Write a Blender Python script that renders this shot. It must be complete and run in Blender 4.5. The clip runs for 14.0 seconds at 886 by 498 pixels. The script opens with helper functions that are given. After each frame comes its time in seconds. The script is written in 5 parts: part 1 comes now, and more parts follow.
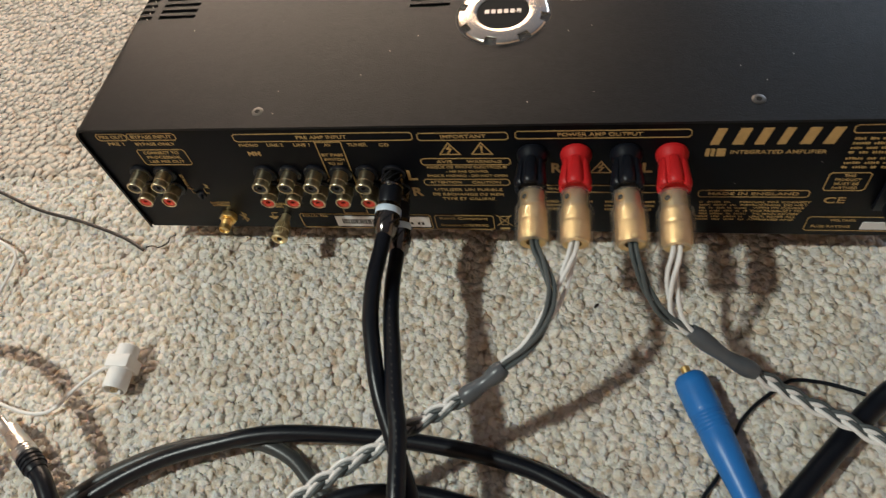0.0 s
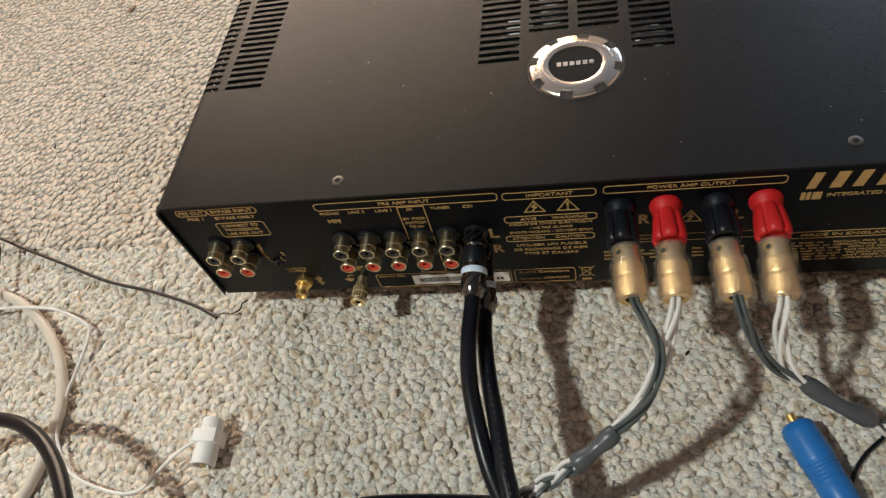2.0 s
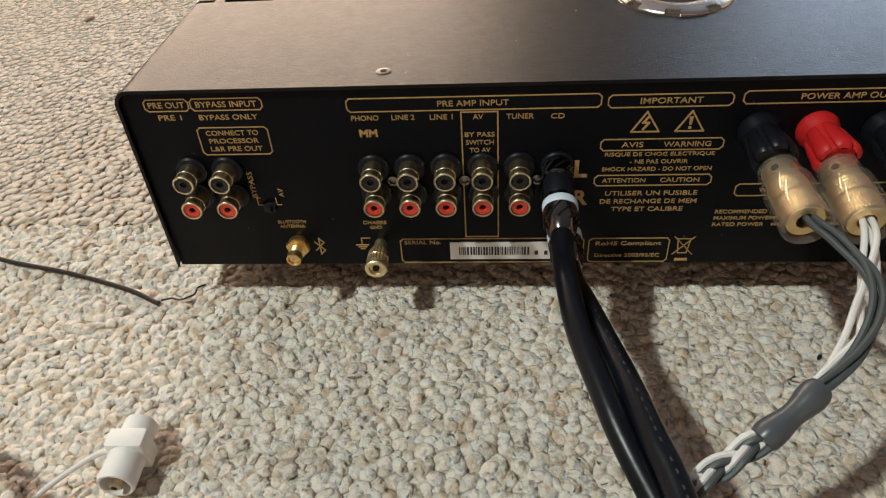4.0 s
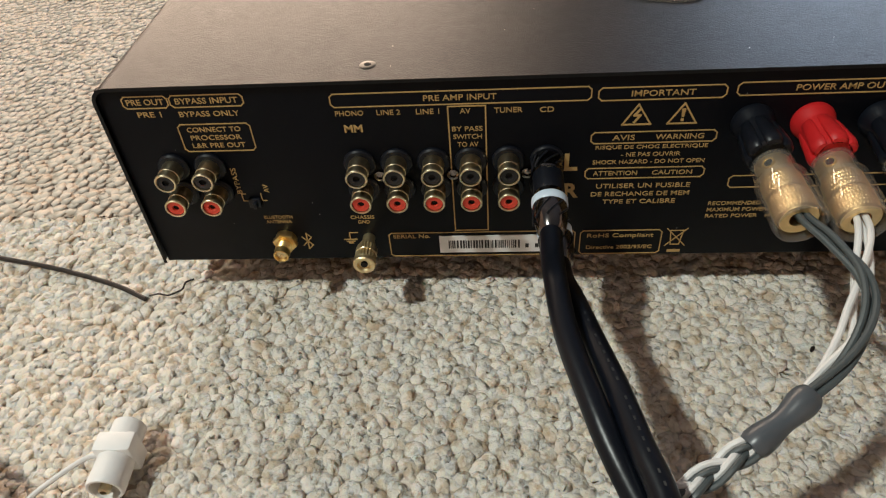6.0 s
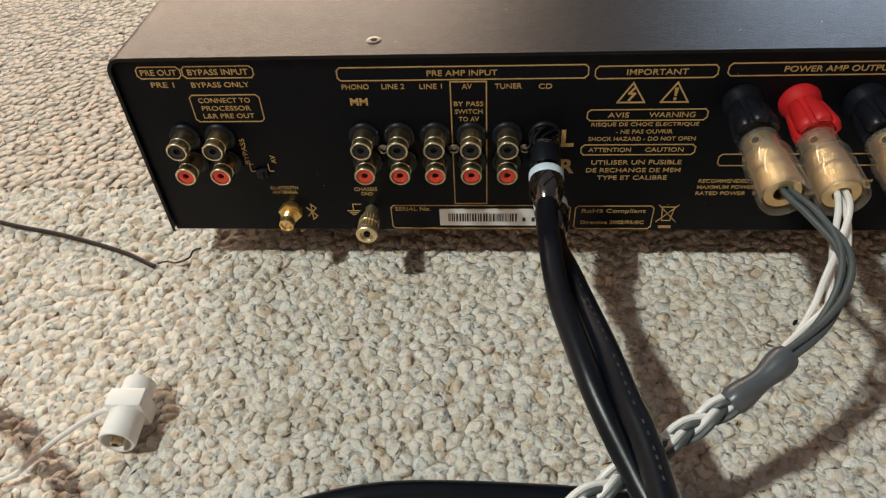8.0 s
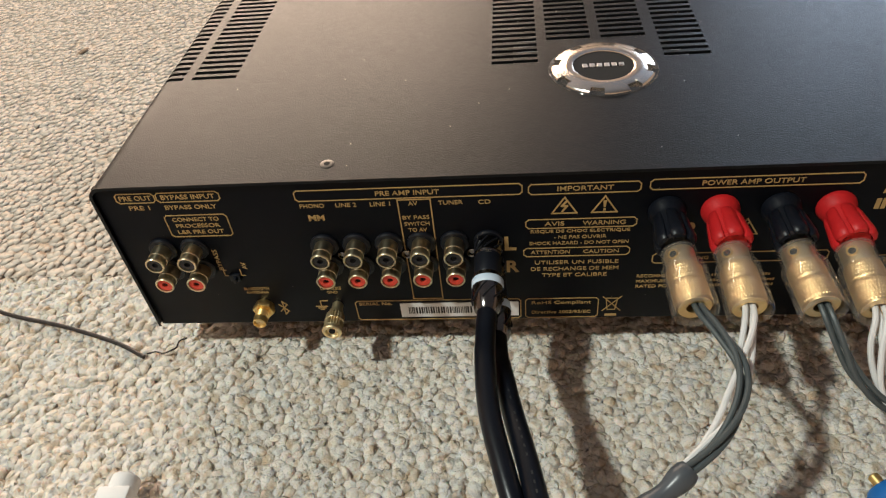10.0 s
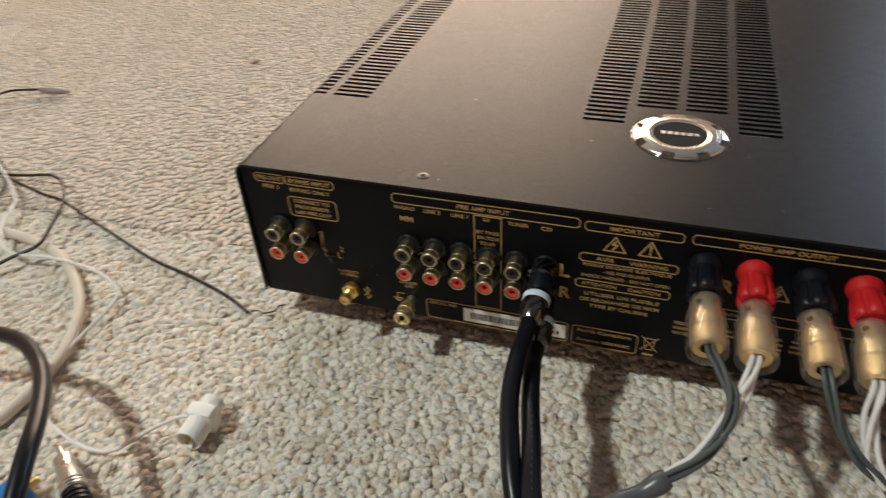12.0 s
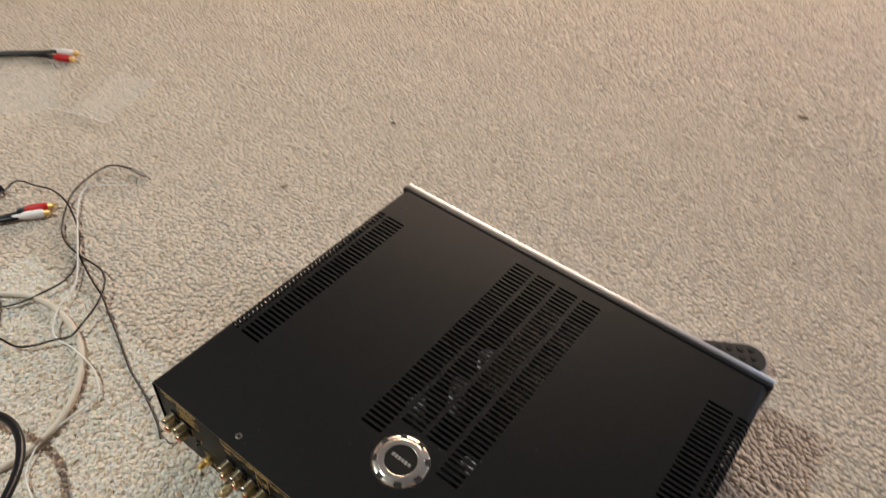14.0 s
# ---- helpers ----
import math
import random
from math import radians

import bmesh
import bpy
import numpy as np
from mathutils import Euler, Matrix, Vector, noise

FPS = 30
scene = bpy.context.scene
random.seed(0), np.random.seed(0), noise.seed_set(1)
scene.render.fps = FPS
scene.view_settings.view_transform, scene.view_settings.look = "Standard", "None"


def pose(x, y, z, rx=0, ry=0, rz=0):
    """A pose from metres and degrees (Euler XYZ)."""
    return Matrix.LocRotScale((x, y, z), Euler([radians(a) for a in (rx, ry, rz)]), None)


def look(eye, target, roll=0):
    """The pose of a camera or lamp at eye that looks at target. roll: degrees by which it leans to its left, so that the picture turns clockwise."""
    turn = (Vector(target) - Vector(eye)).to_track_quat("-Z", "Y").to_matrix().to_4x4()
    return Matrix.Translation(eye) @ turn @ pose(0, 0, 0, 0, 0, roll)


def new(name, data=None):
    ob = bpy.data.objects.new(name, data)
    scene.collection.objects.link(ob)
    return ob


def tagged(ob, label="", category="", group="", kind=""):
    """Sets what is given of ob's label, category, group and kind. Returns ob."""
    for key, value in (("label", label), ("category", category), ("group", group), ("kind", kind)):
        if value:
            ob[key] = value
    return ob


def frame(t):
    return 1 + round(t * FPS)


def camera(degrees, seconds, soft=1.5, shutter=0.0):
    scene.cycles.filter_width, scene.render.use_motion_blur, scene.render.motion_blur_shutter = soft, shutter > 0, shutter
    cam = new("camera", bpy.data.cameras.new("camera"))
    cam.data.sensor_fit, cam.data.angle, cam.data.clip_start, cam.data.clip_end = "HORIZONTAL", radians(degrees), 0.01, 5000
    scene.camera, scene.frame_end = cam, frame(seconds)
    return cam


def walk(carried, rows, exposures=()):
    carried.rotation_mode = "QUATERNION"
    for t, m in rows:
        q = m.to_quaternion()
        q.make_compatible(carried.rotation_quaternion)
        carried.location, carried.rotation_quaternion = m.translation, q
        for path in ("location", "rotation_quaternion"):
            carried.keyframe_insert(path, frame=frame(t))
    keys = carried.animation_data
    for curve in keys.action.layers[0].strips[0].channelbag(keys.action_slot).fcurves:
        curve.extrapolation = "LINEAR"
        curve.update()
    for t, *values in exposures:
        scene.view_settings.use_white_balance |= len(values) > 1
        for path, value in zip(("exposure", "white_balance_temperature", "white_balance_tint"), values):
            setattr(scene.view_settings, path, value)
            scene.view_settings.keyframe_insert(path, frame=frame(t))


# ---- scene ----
cam = camera(64.5, 14.0, soft=1.2, shutter=0.45)
PATH = [
    (0, (0.259, -0.226, 0.34), (-0.12, 0.861, -1.296), -14.8),
    (0.5, (0.24, -0.224, 0.339), (-0.136, 0.912, -1.264), -14.0),
    (1, (0.232, -0.226, 0.349), (-0.184, 0.919, -1.238), -16.3),
    (1.5, (0.231, -0.217, 0.349), (-0.201, 0.912, -1.245), -18.1),
    (2, (0.224, -0.211, 0.354), (-0.199, 0.919, -1.241), -19.3),
    (2.5, (0.191, -0.2, 0.34), (-0.169, 0.906, -1.286), -17.1),
    (2.7, (0.166, -0.204, 0.301), (-0.313, 0.965, -1.25), -18.3),
    (3, (0.118, -0.232, 0.238), (-0.217, 1.114, -1.203), -10.5),
    (3.2, (0.114, -0.252, 0.224), (-0.185, 1.114, -1.207), -10.1),
    (3.5, (0.128, -0.239, 0.222), (-0.066, 1.218, -1.134), -6.5),
    (4, (0.142, -0.229, 0.22), (-0.012, 1.3, -1.061), -4.0),
    (6.3, (0.147, -0.218, 0.228), (-0.005, 1.235, -1.137), -4.9),
    (6.5, (0.152, -0.22, 0.231), (-0.024, 1.223, -1.142), -5.5),
    (7, (0.151, -0.225, 0.23), (-0.009, 1.211, -1.153), -4.8),
    (7.2, (0.145, -0.232, 0.226), (0.004, 1.211, -1.152), -3.5),
    (9.3, (0.149, -0.222, 0.25), (-0.01, 1.228, -1.119), -5.3),
    (9.5, (0.157, -0.218, 0.259), (-0.014, 1.229, -1.111), -6.3),
    (10, (0.177, -0.22, 0.27), (-0.033, 1.237, -1.083), -7.0),
    (10.5, (0.179, -0.225, 0.267), (-0.056, 1.23, -1.085), -6.4),
    (11, (0.177, -0.218, 0.267), (-0.019, 1.248, -1.079), -5.9),
    (11.5, (0.174, -0.263, 0.307), (-0.075, 1.174, -1.062), -4.3),
    (12, (0.207, -0.266, 0.287), (-0.325, 1.227, -0.933), -3.4),
    (12.2, (0.216, -0.253, 0.291), (-0.453, 1.18, -0.933), -5.4),
    (12.5, (0.253, -0.228, 0.328), (-0.515, 1.192, -0.852), -5.8),
    (12.8, (0.3, -0.206, 0.406), (-0.556, 1.209, -0.719), -3.3),
    (13, (0.326, -0.212, 0.451), (-0.506, 1.21, -0.683), 0.7),
    (13.2, (0.363, -0.22, 0.498), (-0.552, 1.167, -0.615), 1.9),
    (13.5, (0.399, -0.201, 0.566), (-0.558, 1.113, -0.6), 5.8),
    (14, (0.393, -0.157, 0.63), (-0.396, 1.048, -0.758), 5.4),
]
walk(cam, [(t, look(eye, target, roll)) for t, eye, target, roll in PATH],
     [(0, -0.08), (2.5, -0.06), (3.0, -0.40), (3.5, -0.36), (4.0, -0.06), (6.5, 0.0), (9.5, 0.06), (11.0, 0.08), (11.8, -0.08), (12.5, -0.34), (13.0, -0.28), (13.6, -0.36), (14.0, -0.28)])

# ---- world and lights ----
world = bpy.data.worlds.new("room_air")
scene.world = world
world.use_nodes = True
world.node_tree.nodes["Background"].inputs[0].default_value = (1.0, 0.76, 0.58, 1)
world.node_tree.nodes["Background"].inputs[1].default_value = 0.10


def area_lamp(name, eye, target, size, size_y, watts, colour):
    data = bpy.data.lights.new(name, "AREA")
    data.shape, data.size, data.size_y, data.energy, data.color = "RECTANGLE", size, size_y, watts, colour
    ob = new(name, data)
    ob.matrix_world = look(eye, target)
    return ob


# warm room lamp far in front of the amplifier, cool work lamp above and behind it
area_lamp("warm_room_lamp", (-1.15, 3.2, 1.28), (-0.4, 0.6, 0.0), 2.5, 1.35, 120, (1.0, 0.765, 0.58))
area_lamp("cool_work_lamp", (-0.69, -0.48, 1.50), (0.15, 0.0, 0.0), 0.07, 0.07, 20.8, (0.935, 1.0, 0.925))
# added blue panel, out of view, that lends the cover its bluish sheen
area_lamp("blue_sheen_panel", (2.2, 3.9, 1.15), (0.3, 0.2, 0.1), 1.5, 0.8, 54, (0.64, 0.79, 1.0))

# ---- materials ----


def material(name, colour, rough=0.5, metal=0.0, vary=0.0, scale=60.0, bump=0.0, bump_scale=400.0, colour2=None, trans=0.0, ior=1.45, coat=0.0, spec=0.5):
    """A principled surface with a two-scale noise in its colour, and a fine relief."""
    m = bpy.data.materials.new(name)
    m.use_nodes = True
    nt = m.node_tree
    b = nt.nodes["Principled BSDF"]
    b.inputs["Roughness"].default_value = rough
    b.inputs["Metallic"].default_value = metal
    b.inputs["IOR"].default_value = ior
    b.inputs["Transmission Weight"].default_value = trans
    b.inputs["Coat Weight"].default_value = coat
    b.inputs["Specular IOR Level"].default_value = spec
    b.inputs["Base Color"].default_value = (*colour, 1)
    tex = nt.nodes.new("ShaderNodeTexCoord")
    if vary:
        n = nt.nodes.new("ShaderNodeTexNoise")
        n.inputs["Scale"].default_value, n.inputs["Detail"].default_value = scale, 6
        nt.links.new(tex.outputs["Object"], n.inputs["Vector"])
        mix = nt.nodes.new("ShaderNodeMix")
        mix.data_type = "RGBA"
        c2 = colour2 or [c * (1 - vary) for c in colour]
        mix.inputs["A"].default_value, mix.inputs["B"].default_value = (*colour, 1), (*c2, 1)
        ramp = nt.nodes.new("ShaderNodeMapRange")
        ramp.inputs["From Min"].default_value, ramp.inputs["From Max"].default_value = 0.35, 0.7
        nt.links.new(n.outputs["Fac"], ramp.inputs["Value"])
        nt.links.new(ramp.outputs["Result"], mix.inputs["Factor"])
        nt.links.new(mix.outputs["Result"], b.inputs["Base Color"])
        rr = nt.nodes.new("ShaderNodeMapRange")
        rr.inputs["To Min"].default_value, rr.inputs["To Max"].default_value = max(0.02, rough - 0.06), min(1, rough + 0.08)
        nt.links.new(n.outputs["Fac"], rr.inputs["Value"])
        nt.links.new(rr.outputs["Result"], b.inputs["Roughness"])
    if bump:
        n2 = nt.nodes.new("ShaderNodeTexNoise")
        n2.inputs["Scale"].default_value, n2.inputs["Detail"].default_value = bump_scale, 4
        nt.links.new(tex.outputs["Object"], n2.inputs["Vector"])
        bp = nt.nodes.new("ShaderNodeBump")
        bp.inputs["Strength"].default_value, bp.inputs["Distance"].default_value = bump, 0.0004
        nt.links.new(n2.outputs["Fac"], bp.inputs["Height"])
        nt.links.new(bp.outputs["Normal"], b.inputs["Normal"])
    return m


def carpet_material(name, relief, soft, shades, flecks):
    """Cream looped wool: each loop has its own shade, a few are tan or brown."""
    m = material(name, (0.6, 0.5, 0.4), 0.95, 0, 0, bump=1.0, bump_scale=760, spec=0.2)
    nt = m.node_tree
    b = nt.nodes["Principled BSDF"]
    next(k for k in nt.nodes if k.type == "BUMP").inputs["Distance"].default_value = relief
    b.inputs["Subsurface Weight"].default_value, b.inputs["Subsurface Scale"].default_value = soft, 0.0026
    b.inputs["Subsurface Radius"].default_value = (1.0, 0.68, 0.45)
    geo = nt.nodes.new("ShaderNodeNewGeometry")
    ramp = nt.nodes.new("ShaderNodeValToRGB")
    e = ramp.color_ramp.elements
    e[0].position, e[0].color = 0.0, (*shades[0], 1)
    e[1].position, e[1].color = 1.0, (*shades[3], 1)
    for p, c in ((0.05, shades[1]), (0.5, shades[2])):
        el = e.new(p)
        el.color = (*c, 1)
    nt.links.new(geo.outputs["Random Per Island"], ramp.inputs["Fac"])
    tex = nt.nodes.new("ShaderNodeTexCoord")
    n = nt.nodes.new("ShaderNodeTexNoise")
    n.inputs["Scale"].default_value, n.inputs["Detail"].default_value = 9, 5
    nt.links.new(tex.outputs["Object"], n.inputs["Vector"])
    mr = nt.nodes.new("ShaderNodeMapRange")
    mr.inputs["To Min"].default_value, mr.inputs["To Max"].default_value = 0.88, 1.10
    nt.links.new(n.outputs["Fac"], mr.inputs["Value"])
    mul = nt.nodes.new("ShaderNodeVectorMath")
    mul.operation = "SCALE"
    nt.links.new(ramp.outputs["Color"], mul.inputs[0])
    nt.links.new(mr.outputs["Result"], mul.inputs["Scale"])
    # tan flecks of two or three loops, and grey-brown soil
    last = mul.outputs["Vector"]
    for scale, lo, hi, tint, most in flecks:
        f = nt.nodes.new("ShaderNodeTexNoise")
        f.inputs["Scale"].default_value, f.inputs["Detail"].default_value = scale, 3
        nt.links.new(tex.outputs["Object"], f.inputs["Vector"])
        fr = nt.nodes.new("ShaderNodeMapRange")
        fr.inputs["From Min"].default_value, fr.inputs["From Max"].default_value, fr.inputs["To Max"].default_value = lo, hi, most
        nt.links.new(f.outputs["Fac"], fr.inputs["Value"])
        mix = nt.nodes.new("ShaderNodeMix")
        mix.data_type = "RGBA"
        mix.inputs["B"].default_value = (*tint, 1)
        nt.links.new(last, mix.inputs["A"])
        nt.links.new(fr.outputs["Result"], mix.inputs["Factor"])
        last = mix.outputs["Result"]
    nt.links.new(last, b.inputs["Base Color"])
    return m


def carpet_base_material(name):
    """The same wool where its loops are too far off to be told apart."""
    m = bpy.data.materials.new(name)
    m.use_nodes = True
    nt = m.node_tree
    b = nt.nodes["Principled BSDF"]
    b.inputs["Roughness"].default_value = 0.95
    tex = nt.nodes.new("ShaderNodeTexCoord")
    v = nt.nodes.new("ShaderNodeTexVoronoi")
    v.inputs["Scale"].default_value = 185
    nt.links.new(tex.outputs["Object"], v.inputs["Vector"])
    sep = nt.nodes.new("ShaderNodeSeparateColor")
    nt.links.new(v.outputs["Color"], sep.inputs["Color"])
    ramp = nt.nodes.new("ShaderNodeValToRGB")
    e = ramp.color_ramp.elements
    e[0].position, e[0].color = 0.0, (0.44, 0.36, 0.27, 1)
    e[1].position, e[1].color = 1.0, (0.69, 0.61, 0.53, 1)
    el = e.new(0.2)
    el.color = (0.59, 0.51, 0.43, 1)
    nt.links.new(sep.outputs["Red"], ramp.inputs["Fac"])
    nt.links.new(ramp.outputs["Color"], b.inputs["Base Color"])
    inv = nt.nodes.new("ShaderNodeMath")
    inv.operation, inv.inputs[0].default_value = "SUBTRACT", 1.0
    nt.links.new(v.outputs["Distance"], inv.inputs[1])
    bp = nt.nodes.new("ShaderNodeBump")
    bp.inputs["Strength"].default_value, bp.inputs["Distance"].default_value = 0.8, 0.003
    nt.links.new(inv.outputs["Value"], bp.inputs["Height"])
    nt.links.new(bp.outputs["Normal"], b.inputs["Normal"])
    return m


TAN, SOIL, BROWN = (0.46, 0.32, 0.19), (0.50, 0.40, 0.30), (0.30, 0.20, 0.12)
CARPET = carpet_material("cream_looped_wool", 0.0009, 0.38, ((0.66, 0.56, 0.45), (0.76, 0.68, 0.59), (0.79, 0.715, 0.63), (0.83, 0.765, 0.69)),
                         ((260, 0.55, 0.66, TAN, 0.55), (120, 0.55, 0.66, TAN, 0.55), (30, 0.54, 0.72, SOIL, 0.32)))
# same wool farther off: less relief, shades darkened to hold down its brightness
FAR_CARPET = carpet_material("far_looped_wool", 0.00004, 0.0, ((0.61, 0.53, 0.44), (0.645, 0.575, 0.495), (0.66, 0.59, 0.51), (0.675, 0.605, 0.53)),
                                 ((240, 0.56, 0.65, BROWN, 0.18), (110, 0.58, 0.68, TAN, 0.36), (38, 0.55, 0.70, SOIL, 0.32), (75, 0.63, 0.70, BROWN, 0.34)))
CARPET_BASE = carpet_base_material("cream_wool_backing")
# tints of unseen surfaces: walls warm the fill light, ceiling darkens and blues reflections
PLASTER = material("unseen_wall_warm_fill", (0.66, 0.54, 0.44), 0.9, vary=0.08, scale=3, bump=0.2, bump_scale=60)
CEILING = material("unseen_ceiling_blue_tint", (0.17, 0.205, 0.27), 0.95, vary=0.1, scale=3, bump=0.2, bump_scale=60)
BLACK_STEEL = material("black_powder_coat", (0.0085, 0.0093, 0.0105), 0.37, vary=0.30, scale=300, bump=0.40, bump_scale=1500, spec=0.205)
BLACK_PANEL = material("black_satin_panel", (0.0018, 0.0024, 0.0046), 0.46, vary=0.2, scale=40, bump=0.15, bump_scale=2000, spec=0.15)
GOLD_INK = material("gold_ink", (0.52, 0.34, 0.13), 0.55, vary=0.15, scale=300)
SILVER = material("brushed_silver", (0.75, 0.74, 0.72), 0.28, 1.0, vary=0.08, scale=200)
ALUMINIUM = material("anodised_aluminium", (0.55, 0.55, 0.56), 0.42, 1.0, vary=0.08, scale=200)
CHROME = material("polished_chrome", (0.90, 0.84, 0.75), 0.22, 1.0, vary=0.1, scale=90)
NICKEL = material("nickel_plate", (0.80, 0.68, 0.46), 0.30, 1.0, vary=0.25, scale=300)
GOLD = material("gold_plate", (0.93, 0.66, 0.27), 0.36, 1.0, vary=0.12, scale=300)
PALE_GOLD = material("pale_gold_plate", (0.93, 0.76, 0.46), 0.42, 1.0, vary=0.12, scale=400, bump=0.3, bump_scale=900)
KNURLED = material("knurled_gold", (0.95, 0.68, 0.33), 0.38, 1.0, vary=0.12, scale=400)
DARK_SCREW = material("dark_screw_steel", (0.15, 0.145, 0.135), 0.42, 1.0, vary=0.3, scale=300)
DARK_CHROME = material("dark_chrome", (0.22, 0.20, 0.19), 0.14, 1.0, vary=0.2, scale=200)
BLACK_PLASTIC = material("black_plastic", (0.006, 0.0075, 0.012), 0.36, vary=0.2, scale=120, bump=0.1, spec=0.36)
RED_PLASTIC = material("red_plastic", (0.55, 0.014, 0.016), 0.48, vary=0.12, scale=120, bump=0.1)
RED_INSERT = material("red_insulator", (0.75, 0.07, 0.04), 0.45, vary=0.1, scale=400)
DARK_INSERT = material("dark_insulator", (0.018, 0.016, 0.018), 0.4, vary=0.1, scale=400)
HOLE = material("black_hole", (0.004, 0.004, 0.004), 0.9)


def clear_plastic(name, tint, haze, rough):
    """Clear moulded plastic: it lets light straight through, shines at a slant and is a little hazy."""
    m = bpy.data.materials.new(name)
    m.use_nodes = True
    nt = m.node_tree
    nt.nodes.remove(nt.nodes["Principled BSDF"])
    clear, shine, dull = (nt.nodes.new(k) for k in ("ShaderNodeBsdfTransparent", "ShaderNodeBsdfGlossy", "ShaderNodeBsdfDiffuse"))
    clear.inputs["Color"].default_value = (*tint, 1)
    shine.inputs["Roughness"].default_value = rough
    dull.inputs["Color"].default_value = (0.85, 0.78, 0.70, 1)
    slant, part_of = nt.nodes.new("ShaderNodeLayerWeight"), nt.nodes.new("ShaderNodeMath")
    slant.inputs["Blend"].default_value = 0.22
    part_of.operation = "MULTIPLY_ADD"
    part_of.inputs[1].default_value, part_of.inputs[2].default_value = 0.40, 0.03
    nt.links.new(slant.outputs["Facing"], part_of.inputs[0])
    one, two = nt.nodes.new("ShaderNodeMixShader"), nt.nodes.new("ShaderNodeMixShader")
    one.inputs["Fac"].default_value = haze
    nt.links.new(clear.outputs["BSDF"], one.inputs[1])
    nt.links.new(dull.outputs["BSDF"], one.inputs[2])
    nt.links.new(part_of.outputs["Value"], two.inputs["Fac"])
    nt.links.new(one.outputs["Shader"], two.inputs[1])
    nt.links.new(shine.outputs["BSDF"], two.inputs[2])
    nt.links.new(two.outputs["Shader"], nt.nodes["Material Output"].inputs["Surface"])
    return m


CLEAR = clear_plastic("clear_plastic", (1.0, 0.985, 0.97), 0.05, 0.05)
BLACK_JACKET = material("black_cable_jacket", (0.0035, 0.0052, 0.0095), 0.31, vary=0.25, scale=60, bump=0.12, bump_scale=500, spec=0.42)
GREY_JACKET = material("dark_grey_cable_jacket", (0.045, 0.048, 0.048), 0.36, vary=0.2, scale=60, bump=0.1, bump_scale=500)
WHITE_WIRE = material("white_insulation", (0.78, 0.77, 0.76), 0.42, vary=0.08, scale=150)
GREY_WIRE = material("slate_grey_insulation", (0.075, 0.088, 0.092), 0.40, vary=0.15, scale=150)
GREY_SHRINK = material("grey_heat_shrink", (0.085, 0.095, 0.108), 0.30, vary=0.15, scale=120, bump=0.25, bump_scale=160)
BLUE_PLASTIC = material("blue_plastic", (0.02, 0.17, 0.52), 0.36, vary=0.12, scale=80, bump=0.12, bump_scale=300)
WHITE_PLASTIC = material("white_plastic", (0.86, 0.85, 0.84), 0.42, vary=0.06, scale=120)
CREAM_JACKET = material("cream_cable_jacket", (0.66, 0.60, 0.52), 0.45, vary=0.1, scale=60)
DARK_WIRE = material("dark_brown_wire", (0.020, 0.014, 0.012), 0.45, vary=0.3, scale=90)
RED_WIRE = material("dull_red_wire", (0.22, 0.07, 0.06), 0.45, vary=0.2, scale=90)
COPPER = material("bare_copper", (0.72, 0.36, 0.2), 0.35, 1.0, vary=0.2, scale=200)
PAPER = material("white_label_paper", (0.82, 0.83, 0.84), 0.6, vary=0.05, scale=90)
INK = material("black_ink", (0.02, 0.02, 0.022), 0.6)
BLUE_INK = material("blue_ink", (0.05, 0.15, 0.45), 0.5)
ICE_BAND = material("pale_blue_band", (0.62, 0.74, 0.86), 0.35, vary=0.06, scale=200)
FLUFF = material("tan_fluff", (0.34, 0.24, 0.16), 0.9, vary=0.4, scale=300, bump=0.6, bump_scale=900)
LEAF = material("dry_leaf", (0.52, 0.27, 0.08), 0.7, vary=0.4, scale=60, bump=0.4, bump_scale=200)
RUBBER = material("black_rubber", (0.02, 0.02, 0.02), 0.8, vary=0.2, scale=80)
PRINT_GREY = material("grey_jacket_print", (0.040, 0.040, 0.040), 0.6)
TEAL = material("teal_plastic", (0.10, 0.38, 0.50), 0.5, vary=0.15, scale=60)

# ---- builders ----


def thing(name, loc, label, category, group=""):
    ob = new(name)
    ob.empty_display_size = 0.01
    ob.location = loc
    return tagged(ob, label, category, group)


def mesh(name, verts, faces, mat, parent=None, label="", smooth=True, loc=None):
    """One mesh object; under an Empty its coordinates stay those of the world."""
    me = bpy.data.meshes.new(name)
    me.from_pydata([tuple(v) for v in verts], [], faces)
    me.validate()
    if smooth:
        me.shade_smooth()
        me.set_sharp_from_angle(angle=radians(38))
    me.materials.append(mat)
    return put(name, me, parent, label, loc)


def put(name, me, parent=None, label="", loc=None, turn=None):
    ob = new(name, me)
    if loc is not None:
        ob.location = loc
    if turn is not None:
        ob.rotation_euler = turn
    if parent is not None:
        ob.parent = parent
        if parent.type == "EMPTY":
            ob.matrix_parent_inverse = Matrix.Translation(-parent.location)
        elif parent.location.length > 0:
            ob.matrix_parent_inverse = Matrix.Translation(-parent.location)
    return tagged(ob, label)


def join(*pieces):
    verts, faces = [], []
    for v, f in pieces:
        k = len(verts)
        verts += list(v)
        faces += [tuple(i + k for i in q) for q in f]
    return verts, faces


